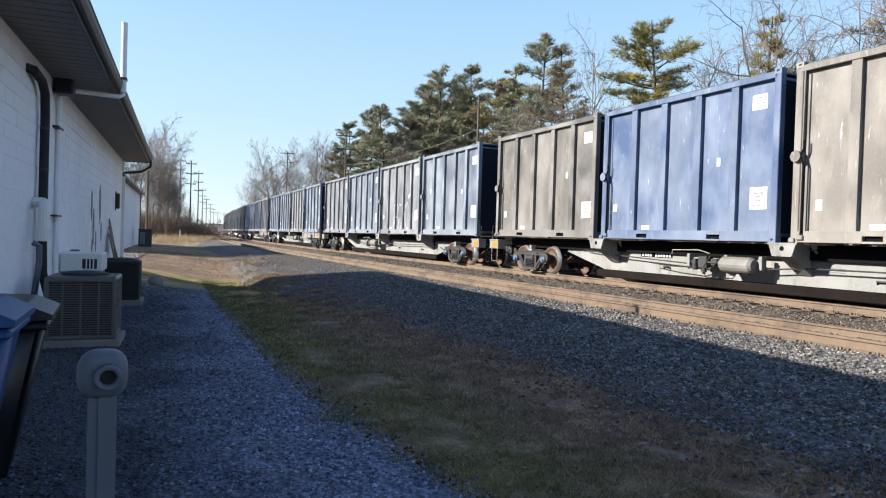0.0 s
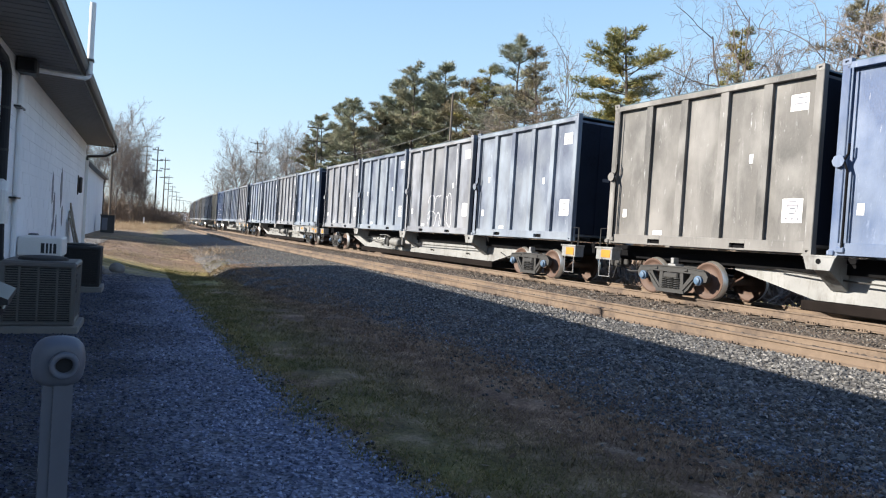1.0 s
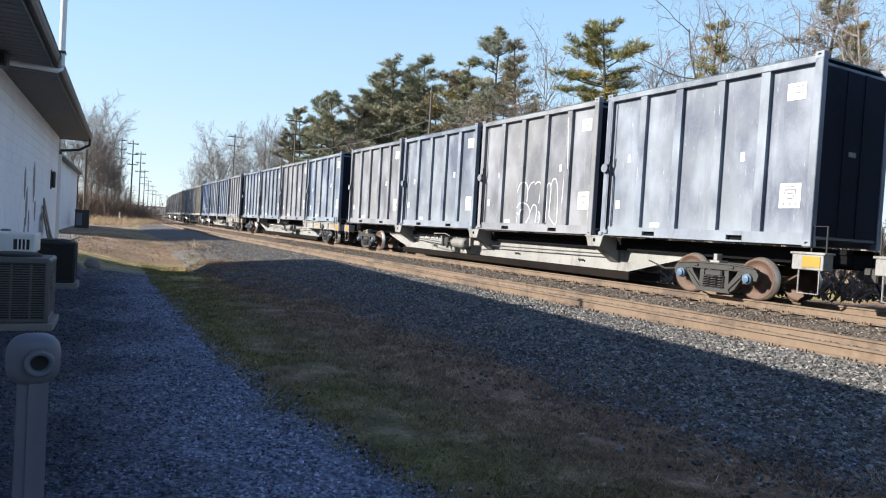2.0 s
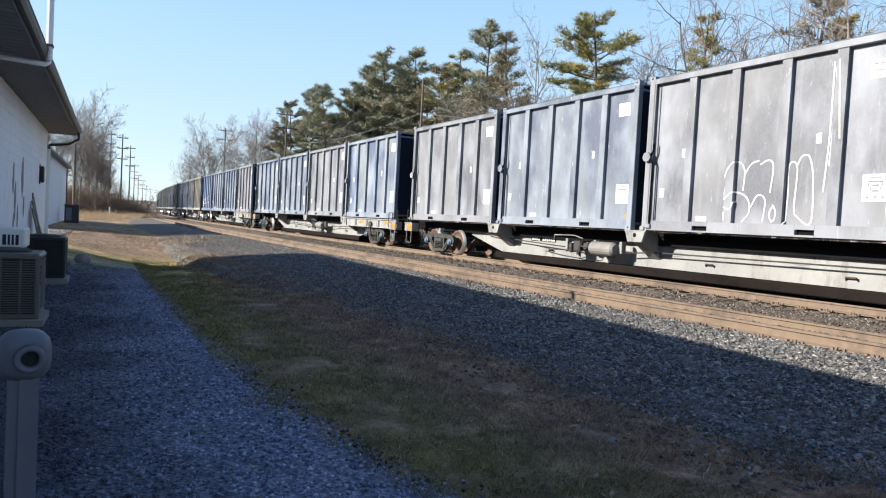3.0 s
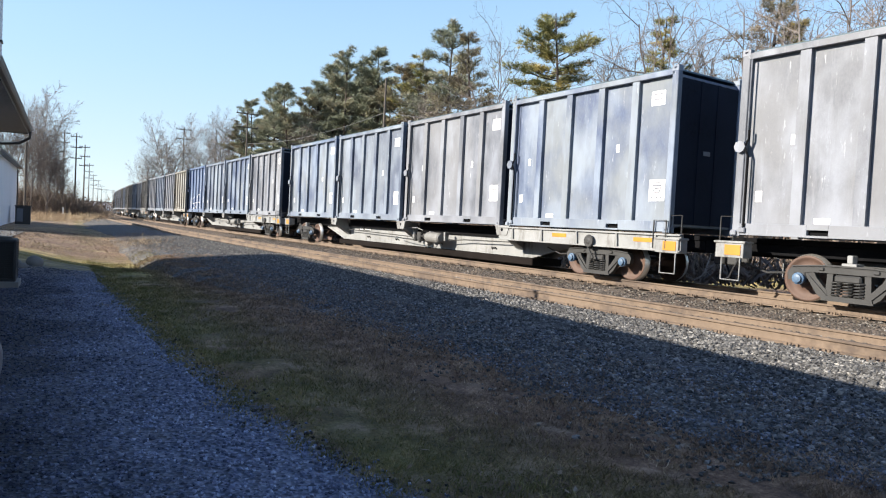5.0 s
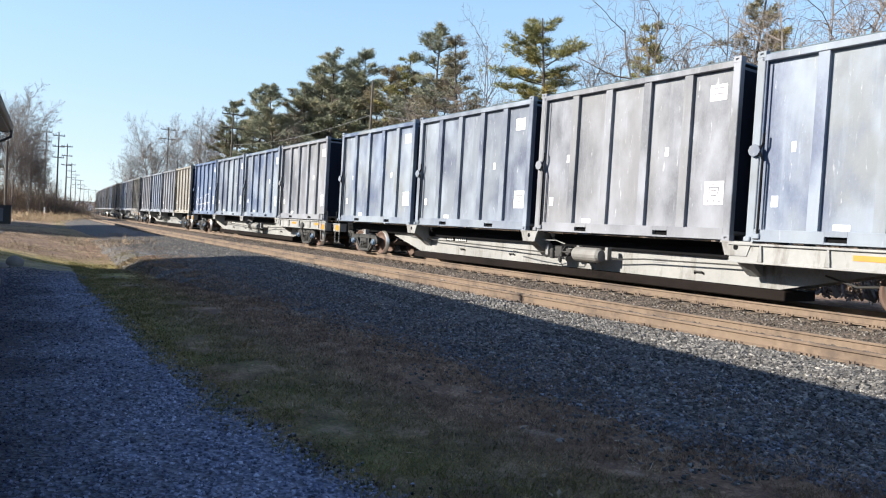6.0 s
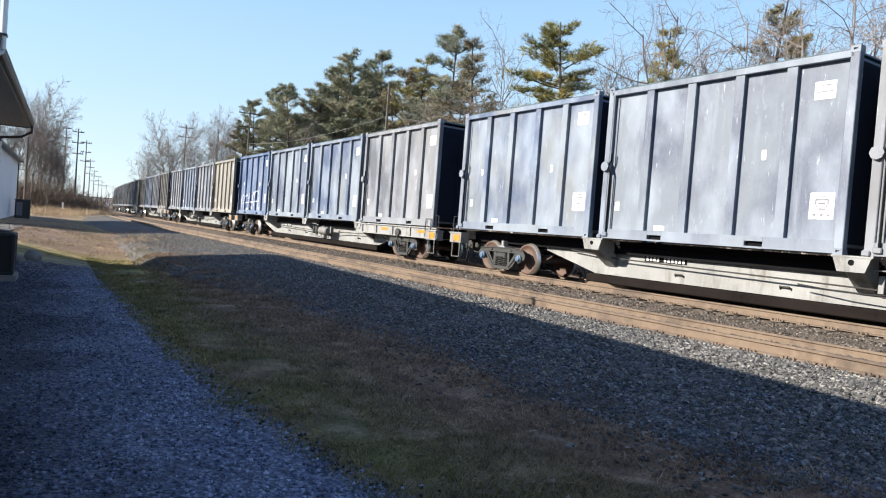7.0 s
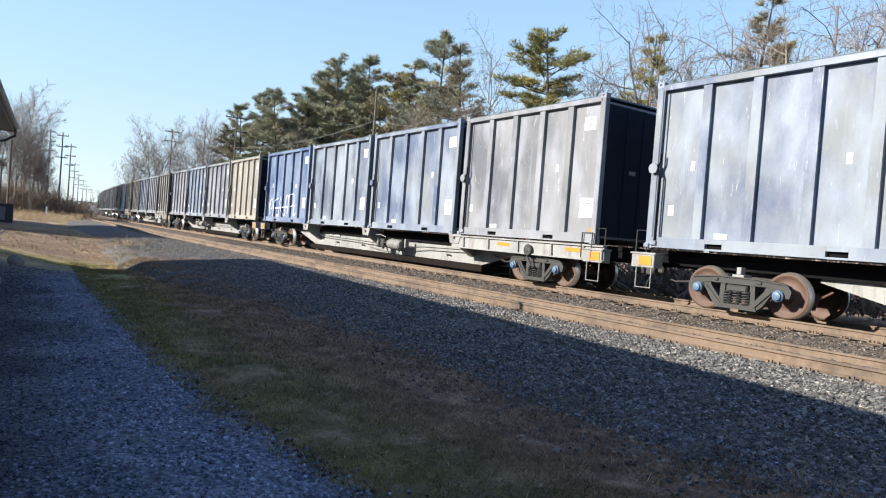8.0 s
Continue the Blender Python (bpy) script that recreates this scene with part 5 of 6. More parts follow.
bmesh.ops.create_uvsphere(bm, u_segments=20, v_segments=14, radius=1.0, matrix=Matrix.Translation((0, 0, 1.212)) @ Matrix.Diagonal((0.074, 0.062, 0.082, 1)))
for v in bm.verts:
    q = v.co - Vector((0, 0, 1.212))
    v.co.x = math.copysign(abs(q.x / 0.074) ** 0.7, q.x) * 0.062
    v.co.z = 1.212 + math.copysign(abs(q.z / 0.082) ** 0.75, q.z) * 0.066
    if v.co.y < -0.046:
        v.co.y = -0.046
part("cap", bm, GREYPVC, post, "rounded grey cap", smooth=True)
part("nozzle", lathe([(0.0, 0.034), (0.022, 0.034), (0.026, 0.03), (0.024, 0.021), (-0.004, 0.019), (-0.004, 0.0185)], 20, "X"), GREYPVC, post, smooth=True).matrix_basis = Matrix.Translation((0.010, -0.050, 1.212)) @ Matrix.Rotation(-math.pi / 2, 4, "Z")
part("opening", cyl(bmesh.new(), (0.010, -0.0565, 1.212), (0.010, -0.055, 1.212), 0.019, n=16), RUBBER, post, "dark round opening")
stub = thing("pipe_stub", "white plastic pipe end on the gravel", "pipe", (-0.12, 2.62, 0.0), 20)
part("pipe", rods([(-0.25, 0, 0.05), (0.05, 0, 0.05), (0.14, 0, 0.06)], 0.055, 12), PVC, stub)
part("cap", cyl(bmesh.new(), (0.12, 0, 0.06), (0.17, 0, 0.06), 0.066, n=16), PVC, stub)

# ---------------------------------------------------------------- second building and its box
b2 = thing("shed_building", "low white shed with a brown roof behind the first building", "building", kind="structure")
X2, Y2, Y3, E2 = -3.75, 45.0, 70.0, 4.75
part("wall", boxes(((X2 - 6, Y2, -0.4), (X2, Y3, E2))), WALLPAINT, b2, "white painted wall")
part("soffit", boxes(((X2 - 6.3, Y2 - 0.4, E2), (X2 + 0.42, Y3 + 0.3, E2 + 0.1))), TRIM, b2)
bm = bmesh.new()
ridge = [(X2 - 2.9, Y2 + 3.0, E2 + 1.5), (X2 - 2.9, Y3 - 3.0, E2 + 1.5)]
base = [(X2 + 0.45, Y2 - 0.45, E2 + 0.1), (X2 + 0.45, Y3 + 0.35, E2 + 0.1), (X2 - 6.3, Y3 + 0.35, E2 + 0.1), (X2 - 6.3, Y2 - 0.45, E2 + 0.1)]
vb, vr = [bm.verts.new(q) for q in base], [bm.verts.new(q) for q in ridge]
for f in ((vb[0], vb[1], vr[1], vr[0]), (vb[1], vb[2], vr[1]), (vb[2], vb[3], vr[0], vr[1]), (vb[3], vb[0], vr[0]), (vb[3], vb[2], vb[1], vb[0])):
    bm.faces.new(f)
bmesh.ops.recalc_face_normals(bm, faces=bm.faces[:])
part("roof", bm, SHINGLE, b2, "brown hipped shingle roof")
part("downspout", rods([(X2 + 0.05, Y3 - 0.2, E2), (X2 + 0.05, Y3 - 0.2, 0.3)], 0.05, 8), TRIM, b2)
part("downspout", rods([(X2 + 0.05, Y2 + 0.2, E2), (X2 + 0.05, Y2 + 0.2, 0.0)], 0.06, 8), GALV, b2)
p = thing("utility_box", "dark metal utility box with a light panel", "utility box", (-2.78, 61.0, ground_z(-2.78, 61.5)))
part("case", boxes(((-0.55, 0, -0.2), (0.45, 0.9, 1.35)), bevel=0.02), BINBLACK, p)
part("lid", boxes(((-0.6, -0.05, 1.35), (0.5, 0.95, 1.45)), bevel=0.01), TRIM, p)
part("panel", boxes(((-0.45, -0.012, 0.2), (-0.05, 0.0, 1.2))), GREYPVC, p, "pale panel")
p = thing("mast", "slim dark mast behind the shed", "pole", (-3.3, 73.5, ground_z(-3.3, 73.5)))
part("shaft", rods([(0, 0, 0), (0, 0, 7.2)], 0.09, 8), POLEWOOD, p)
for x, y, h in ((-0.25, 98.0, 1.3),):
    p = thing("marker_stake", "short pale marker stake in dry grass", "stake", (x, y, ground_z(x, y)))
    part("stake", boxes(((-0.08, -0.03, -0.1), (0.08, 0.03, h)), bevel=0.01), PVC, p)


# ---------------------------------------------------------------- utility poles and wires
def utility_pole(x, y, h, arms=3, arm=1.6, z=None, label="tall wooden utility pole with crossarms"):
    zb = surface_z(x, y) if z is None else z
    p = thing("utility_pole", label, "utility pole", (x, y, zb), 0, "utility poles")
    bm = bmesh.new()
    tube(bm, [Vector((0, 0, -0.3)), Vector((0, 0, h * 0.5)), Vector((0, 0, h))], [0.13, 0.10, 0.07], 8)
    part("shaft", bm, POLEWOOD, p)
    for i in range(arms):
        z_ = h - 0.5 - i * 1.5
        a = part("crossarm", boxes(((-arm, -0.05, z_), (arm, 0.05, z_ + 0.11))), POLEWOOD, p)
        for s in (-1, -0.55, 0.55, 1):
            part("insulator", cyl(bmesh.new(), (s * arm * 0.93, 0, z_ + 0.11), (s * arm * 0.93, 0, z_ + 0.3), 0.05, 0.03, 8), GREYPVC, a)
    return p


def wire(a, b, sag, r=0.012):
    pts = [Vector(a).lerp(Vector(b), i / 12) - Vector((0, 0, sag * (1 - (2 * i / 12 - 1) ** 2))) for i in range(13)]
    w = thing("overhead_wire", "thin overhead wire between poles", "wire", group="overhead wires")
    part("strand", rods(pts, r, 4), WIRE, w)


def by_bearing(deg, dist):
    return dist * math.sin(radians(deg)), dist * math.cos(radians(deg))


for deg, dist, top in ((-0.2, 126, 0.098), (0.58, 108, 0.0955), (1.15, 126, 0.082), (1.48, 178, 0.058), (1.78, 235, 0.045), (2.1, 290, 0.038), (2.35, 340, 0.031), (2.65, 420, 0.027), (3.1, 480, 0.026), (3.4, 560, 0.024)):
    x, y = by_bearing(deg, dist)
    utility_pole(x, y, top * dist + 1.6 - ground_z(x, y), 3 if dist < 300 else 2, 0.50 + dist / 520)
mid = [(60.0, 8.0, 0.0), (23.78, 47.0, 0.2122), (12.73, 78.0, 0.150), (8.0, 118.0, 0.118), (10.4, 112.0, 0.118)]
for i, (deg, dist, top) in enumerate(mid[1:]):
    x, y = by_bearing(deg, dist)
    utility_pole(x, y, top * dist + 1.6, (0, 2, 2, 0)[i], 1.2, 0.0, "plain wooden utility pole among the trees" if i == 0 else "wooden utility pole with crossarms")
for dz, s in ((0.0, 0.6), (-0.9, 0.8), (-1.7, 0.7), (-2.6, 0.9)):
    xa, ya = by_bearing(23.78, 47.0)
    xb, yb = by_bearing(12.73, 78.0)
    wire((xa, ya, 9.2 + dz), (xb, yb, 9.6 + dz), s, 0.018)
    xc, yc = by_bearing(50.0, 42.0)
    wire((xc, yc, 8.6 + dz), (xa, ya, 9.2 + dz), s, 0.018)
wire((*by_bearing(1.4, 420), 13.0), (*by_bearing(9.0, 300), 8.5), 1.0, 0.06)

# ---------------------------------------------------------------- far distance
p = thing("far_warehouse", "long low white warehouse on the horizon", "building", (14, 640, -0.5), -8)
part("wall", boxes(((-26, 0, 0), (70, 30, 7.5))), FARWHITE, p)
part("roof", boxes(((-26.5, -0.5, 7.5), (70.5, 30.5, 8.3))), GREYPVC, p)
part("dock_door", boxes(((0, -0.2, 0), (4, 0, 4))), ACDARK, p)


# ---------------------------------------------------------------- trees
def limb(out, p, d, length, r0, r1, sides, rng, bend=0.25, up=0.1, segs=4):
    """One limb as a bent, tapered tube; returns its joints."""
    verts, faces = out
    joints, q = [], Vector(p)
    d = Vector(d).normalized()
    for i in range(segs + 1):
        r = r0 + (r1 - r0) * i / segs
        t = d.to_track_quat("Z", "Y")
        b = len(verts)
        for k in range(sides):
            a = k * math.tau / sides
            verts.append(q + t @ Vector((math.cos(a) * r, math.sin(a) * r, 0)))
        if i:
            for k in range(sides):
                faces.append((b - sides + k, b - sides + (k + 1) % sides, b + (k + 1) % sides, b + k))
        joints.append((q.copy(), d.copy(), r))
        q = q + d * (length / segs)
        d = (d + Vector((rng.gauss(0, bend), rng.gauss(0, bend), rng.gauss(0, bend) + up)) * 0.5).normalized()
    return joints


def bare_tree_mesh(seed, h, spread_, leaders, twigs, gnarl):
    """A short trunk, rising leaders, arching boughs and a dense haze of fine twigs."""
    rng = random.Random(seed)
    wood, fine = ([], []), ([], [])

    def grow(p, d, length, r, depth):
        out = wood if depth < 2 else fine
        js = limb(out, p, d, length, r, max(r * 0.35, 0.006), (6, 5, 3, 3)[depth], rng, (0.22, 0.34, 0.38, 0.40)[depth] * gnarl, (0.07, 0.06, 0.05, 0.05)[depth] / gnarl, (7, 5, 4, 2)[depth])
        if depth == 3:
            return
        n = (int(9 / gnarl), int(7 / gnarl), int(7 * twigs))[depth]
        for i in range(n):
            u = min(1.0, (i + rng.uniform(0.3, 1.2)) / n) * (0.85 if depth == 0 else 0.9) + (0.14 if depth == 0 else 0.10)
            k = min(int(u * (len(js) - 1)), len(js) - 2)
            q = js[k][0].lerp(js[k + 1][0], u * (len(js) - 1) - k)
            dd, rr = js[k][1], js[k][2]
            side = dd.orthogonal().normalized()
            side.rotate(Matrix.Rotation(i * 2.4 + rng.uniform(-0.6, 0.6), 3, dd))
            nd = dd * rng.uniform(0.6, 1.0) + side * spread_ * rng.uniform(0.8, 1.4)
            grow(q, nd, length * rng.uniform(0.34, 0.52) * (1.2 - 0.55 * u), max(rr * 0.62, 0.009), depth + 1)

    base = limb(wood, (0, 0, -0.3), (rng.gauss(0, 0.04), rng.gauss(0, 0.04), 1), h * rng.uniform(0.22, 0.34) + 0.3, h * 0.016, h * 0.012, 7, rng, 0.05, 0.02, 4)
    top, way, r = base[-1]
    for i in range(leaders):
        a = i * math.tau / leaders + rng.uniform(-0.4, 0.4)
        lean_ = spread_ * rng.uniform(0.25, 0.75) * (0.35 if i == 0 else 1.0)
        start = base[-1][0] if i < 3 else base[-2][0]
        grow(start, way + Vector((math.cos(a), math.sin(a), 0)) * lean_, (h - top.z) * rng.uniform(0.78, 1.0) * (1.05 if i == 0 else 0.92), r * 0.62, 0)
    return wood, fine


def pine_mesh(seed, h, reach, first=0.25, dense=1.0, droop=0.0):
    rng = random.Random(seed)
    wood, tv, tf = ([], []), [], []
    trunk = limb(wood, (0, 0, -0.3), (rng.gauss(0, 0.02), rng.gauss(0, 0.02), 1), h + 0.2, h * 0.014, 0.03, 7, rng, 0.03, 0.02, 10)

    def at(z):
        u = min(max(z / h, 0), 0.999) * (len(trunk) - 1)
        k = int(u)
        return trunk[k][0].lerp(trunk[k + 1][0], u - k)

    z = h * first
    while z < h * 0.985:
        u = (z / h - first) / (1 - first)
        size = reach * (0.55 + 0.75 * u if u < 0.35 else (1 - u) ** 0.75 * 1.08 + 0.10) * rng.uniform(0.6, 1.25)
        for i in range(rng.choice((5, 6, 7))):
            if rng.random() > 0.86:
                continue
            a = rng.uniform(0, math.tau)
            ln = size * rng.uniform(0.55, 1.2)
            d = Vector((math.cos(a), math.sin(a), 0.04 + 0.70 * u * u - droop + rng.gauss(0, 0.12)))
            js = limb(wood, at(z + rng.gauss(0, 0.17)), d, ln, 0.012 * ln + 0.012, 0.008, 3, rng, 0.10, 0.10, 4)
            n = int((10 + 15 * ln) * dense)
            for c in range(n):
                f = rng.uniform(0.22, 1.0) ** 0.65 * (len(js) - 1)
                k = min(int(f), len(js) - 2)
                q = js[k][0].lerp(js[k + 1][0], f - k) + Vector((rng.gauss(0, 0.24), rng.gauss(0, 0.24), rng.gauss(0.05, 0.075))) * (0.40 + 0.22 * ln)
                core = Vector((d.x * 0.6, d.y * 0.6, 0.45))
                for b in range(11):
                    nd = (core + Vector((rng.gauss(0, 0.7), rng.gauss(0, 0.7), rng.gauss(0.1, 0.4)))).normalized() * rng.uniform(0.22, 0.46)
                    s = nd.cross(Vector((rng.gauss(0, 1), rng.gauss(0, 1), rng.gauss(0, 1)))).normalized() * 0.015
                    b0 = len(tv)
                    tv.extend((q - s, q + s, q + nd))
                    tf.append((b0, b0 + 1, b0 + 2))
        z += h * rng.uniform(0.034, 0.056)
    return wood, (tv, tf)


def tree(name, label, category, meshes, mats, names, at, turn, scale, group):
    t = thing(name, label, category, at, turn, group)
    t.scale = (scale,) * 3
    for me, mat, nm in zip(meshes, mats, names):
        part(nm, me, mat, t)
    return t


def raw2(name, vf, mat):
    return raw(name, vf[0], vf[1], mat)


PINES = [tuple(raw2(n, vf, m) for n, vf, m in zip(("trunk", "crown"), pine_mesh(s, 15, r, f, dn, dr), (PINEBARK, NEEDLE)))
         for s, r, f, dn, dr in ((1, 4.3, 0.14, 1.3, 0.05), (2, 3.7, 0.22, 1.2, 0.0), (3, 4.6, 0.18, 1.3, 0.1), (4, 3.1, 0.36, 0.7, 0.0))]
BARES = [tuple(raw2(n, vf, m) for n, vf, m in zip(("trunk", "branchwork"), bare_tree_mesh(s, 14, sp, fk, tw, gn), (BARK, BARK)))
         for s, sp, fk, tw, gn in ((11, 0.80, 4, 1.3, 0.72), (12, 0.65, 3, 1.3, 0.72), (13, 0.85, 5, 1.3, 0.72), (14, 0.55, 3, 1.3, 0.72), (15, 0.8, 3, 0.8, 0.9), (16, 0.95, 3, 0.8, 0.9))]


def pine(k, deg, dist, top, mat, label, wide=1.0):
    x, y = by_bearing(deg, dist)
    h = top * dist + 1.6
    t = tree("pine_tree", label, "pine tree", PINES[k], (PINEBARK, mat), ("trunk", "crown"), (x, y, 0.0), deg * 37 % 360, h / 15, "pines behind the line")
    t.scale = (h / 15 * wide, h / 15 * wide, h / 15)


def bare(k, deg, dist, top, mat, label, wide=1.0, turn=None):
    x, y = by_bearing(deg, dist)
    h = top * dist + 1.6
    t = tree("bare_tree", label, "tree", BARES[k], (mat, mat), ("trunk", "branchwork"), (x, y, ground_z(x, y) if x < 2 else 0.0), deg * 53 % 360 if turn is None else turn, h / 14, "leafless trees")
    t.scale = (h / 14 * wide, h / 14 * wide, h / 14)


G, O, D = "tall green white pine behind the railway", "tall olive-green pine with golden needle tips", "thin brownish pine with sparse needles"
for row in ((0, 13.3, 88, 0.160, NEEDLE, G, 1.0), (2, 12.6, 90, 0.132, NEEDLE_DULL, D, 1.0), (2, 14.6, 84, 0.165, NEEDLE, G, 1.0), (1, 15.2, 86, 0.183, NEEDLE, G, 1.0), (1, 16.2, 80, 0.189, NEEDLE, G, 1.0),
            (0, 17.3, 82, 0.180, NEEDLE_DULL, D, 1.0), (2, 18.2, 80, 0.205, NEEDLE, G, 1.0), (1, 19.3, 82, 0.222, NEEDLE, G, 1.0), (0, 20.5, 78, 0.243, NEEDLE, G, 1.0), (1, 21.6, 84, 0.222, NEEDLE, G, 1.0),
            (2, 22.5, 80, 0.228, NEEDLE, G, 1.0), (0, 23.5, 78, 0.247, NEEDLE, G, 1.0), (2, 24.5, 74, 0.232, NEEDLE_DULL, D, 1.0), (3, 25.9, 70, 0.256, NEEDLE_GOLD, O, 1.2),
            (1, 28.7, 66, 0.288, NEEDLE, G, 1.0), (0, 26.8, 70, 0.225, NEEDLE_DULL, D, 1.0), (3, 31.3, 60, 0.284, NEEDLE_DULL, D, 1.1), (1, 29.4, 68, 0.215, NEEDLE_DULL, D, 1.0),
            (2, 39.0, 46, 0.322, NEEDLE_GOLD, O, 1.12), (3, 37.0, 50, 0.235, NEEDLE_GOLD, O, 1.0), (3, 45.8, 44, 0.316, NEEDLE_GOLD, O, 1.0), (3, 53.7, 45, 0.360, NEEDLE_DULL, D, 1.0), (3, 55.4, 44, 0.300, NEEDLE_GOLD, O, 0.9),
            (1, 32.0, 62, 0.180, NEEDLE, G, 1.0), (0, 41.8, 56, 0.20, NEEDLE, G, 1.0), (2, 48.0, 54, 0.19, NEEDLE_DULL, D, 1.0), (0, 35.0, 60, 0.16, NEEDLE_DULL, D, 1.0),
            (2, 16.0, 94, 0.155, NEEDLE_DULL, D, 1.1), (0, 17.9, 92, 0.17, NEEDLE, G, 1.1), (1, 19.1, 90, 0.19, NEEDLE, G, 1.1), (2, 21.3, 92, 0.205, NEEDLE_DULL, D, 1.1), (0, 22.7, 90, 0.20, NEEDLE, G, 1.1), (1, 24.8, 84, 0.19, NEEDLE, G, 1.1), (2, 14.0, 92, 0.14, NEEDLE, G, 1.1)):
    pine(*row)
L = "leafless tree with grey-brown branches behind the line"
for row in ((5, 33.4, 52, 0.292, BARK, L, 0.66), (4, 42.5, 46, 0.300, PALEBARK, L, 0.70), (5, 47.2, 42, 0.345, BARK, L, 0.79), (4, 49.7, 46, 0.310, PALEBARK, L, 0.79),
            (5, 52.2, 42, 0.335, BARK, L, 0.79), (4, 57.4, 40, 0.345, PALEBARK, L, 0.79), (5, 59.4, 42, 0.36, BARK, L, 0.79), (4, 63.0, 44, 0.38, PALEBARK, L, 0.88), (5, 44.0, 50, 0.27, BARK, L, 0.79),
            (4, 26.4, 60, 0.19, PALEBARK, L, 0.88), (5, 28.0, 56, 0.185, BARK, L, 0.88), (4, 35.6, 58, 0.22, PALEBARK, L, 0.88), (5, 30.2, 58, 0.20, BARK, L, 0.79), (4, 55.0, 52, 0.29, PALEBARK, L, 0.88),
            (5, 17.0, 70, 0.14, BARK, L, 0.88),
            (2, 7.0, 112, 0.130, PALEBARK, L, 0.85), (0, 10.2, 108, 0.146, PALEBARK, L, 0.75), (1, 8.9, 124, 0.115, PALEBARK, L, 0.82), (3, 11.6, 116, 0.125, PALEBARK, L, 0.75), (0, 5.6, 132, 0.085, PALEBARK, L, 0.82)):
    bare(*row)
L2 = "leafless tree in the thicket beyond the sheds"
for row in ((3, -1.7, 82, 0.132, PALEBARK, L2, 0.75), (1, -2.6, 88, 0.128, PALEBARK, L2, 0.70), (0, -1.0, 80, 0.105, PALEBARK, L2, 0.52), (2, -3.3, 86, 0.12, BARK, L2, 0.58), (1, -0.2, 84, 0.050, BARK, L2, 0.70),
            (2, -1.2, 76, 0.085, BARK, L2, 0.58), (0, -2.2, 76, 0.100, BARK, L2, 0.70), (3, -4.5, 84, 0.12, BARK, L2, 0.58), (0, -5.6, 88, 0.12, BARK, L2, 0.58), (3, -0.6, 90, 0.075, PALEBARK, L2, 0.58), (1, 0.5, 92, 0.032, BARK, L2, 0.81),
            (2, -1.9, 90, 0.07, BARK, L2, 0.81), (0, -0.5, 78, 0.06, BARK, L2, 0.81)):
    bare(row[0], row[1], row[2] + 26, *row[3:])


# ---------------------------------------------------------------- brush, grass, stones, leaves
def brush(name, label, spots, count, size, mat, seed):
    rng = random.Random(seed)
    v, f = [], []
    for x, y, rad, h in spots:
        for i in range(count):
            px_, py_ = x + rng.gauss(0, rad), y + rng.gauss(0, rad * 1.6)
            z = surface_z(px_, py_)
            q = Vector((px_, py_, z + abs(rng.gauss(0, 0.3)) * h))
            nd = Vector((rng.gauss(0, 0.6), rng.gauss(0, 0.6), rng.uniform(0.3, 1.2))).normalized() * h * rng.uniform(0.3, 0.9)
            s = nd.cross(Vector((rng.gauss(0, 1), rng.gauss(0, 1), 0.1))).normalized() * size
            b = len(v)
            v.extend((q - s, q + s, q + nd))
            f.append((b, b + 1, b + 2))
    tagged(new(name, raw(name, v, f, mat)), label, "brush", kind="stuff")


thicket = [(*by_bearing(d, r), 1.5, h) for d, r, h in ((1.7, 118, 1.1), (1.1, 114, 1.6), (0.5, 110, 2.2), (-0.2, 108, 2.8), (-0.9, 106, 3.0), (-1.6, 106, 3.2), (-2.3, 106, 3.4), (-3.2, 106, 3.4), (-4.4, 106, 3.4))]
brush("thicket", "tangled dry brush below the leafless trees", [(x, y, r_, h_ * 1.25) for x, y, r_, h_ in thicket], 2600, 0.014, BRUSH, 21)
brush("dry_weeds", "tall dry weeds beside the ballast", [(*by_bearing(d, r), 0.7, h) for d, r, h in ((4.6, 34, 0.40), (5.2, 35, 0.32), (-0.2, 72, 0.6), (0.6, 78, 0.7), (1.3, 84, 0.7))], 130, 0.008, STRAWBLADE, 22)
rng_litter = random.Random(77)
litter_spots = [(rng_litter.uniform(-2.8, 4.6), rng_litter.uniform(28, 46), 0.55, rng_litter.uniform(0.06, 0.15)) for i in range(110)]
brush("leaf_litter", "low brown leaf litter and dead stalks in the sun", litter_spots, 60, 0.014, BRUSH, 26)
brush("golden_weeds", "pale golden weeds in front of the thicket", [(*by_bearing(d, r), 1.4, h) for d, r, h in ((-2.6, 74, 0.5), (-1.8, 76, 0.6), (-1.0, 80, 0.7), (-0.3, 84, 0.8), (0.4, 88, 0.8), (1.0, 94, 0.9), (1.6, 98, 0.9), (-1.4, 90, 0.8), (0.0, 96, 0.9))], 420, 0.016, STRAWBLADE, 27)
# Brush added in the train's shadow to darken the view beneath the cars
backing_spots = [(face_x(y) + 11.0 + (y * 7 % 3), float(y), 1.0, 1.8) for y in range(2, 120, 4)]
brush("track_side_brush", "added low brush as a dark backing under the train", backing_spots, 700, 0.05, BRUSH, 25)
hedge = [(*by_bearing(d, 88 + (d * 7) % 9), 3.0, 4.5) for d in range(12, 34, 2)] + [(*by_bearing(d, 60), 3.0, 4.0) for d in range(34, 68, 3)]
brush("undergrowth", "dense undergrowth between the trees behind the line", hedge, 2200, 0.022, BRUSH, 23)
far_woods = [(*by_bearing(d, 330), 8.0, 9.0) for d in (6, 8, 10, 12, 14)] + [(*by_bearing(d, 420), 10.0, 7.0) for d in (-8, -6, -4, -2, 0.5)]
brush("far_woods", "far leafless woods on the horizon", far_woods, 700, 0.25, BRUSH, 24)


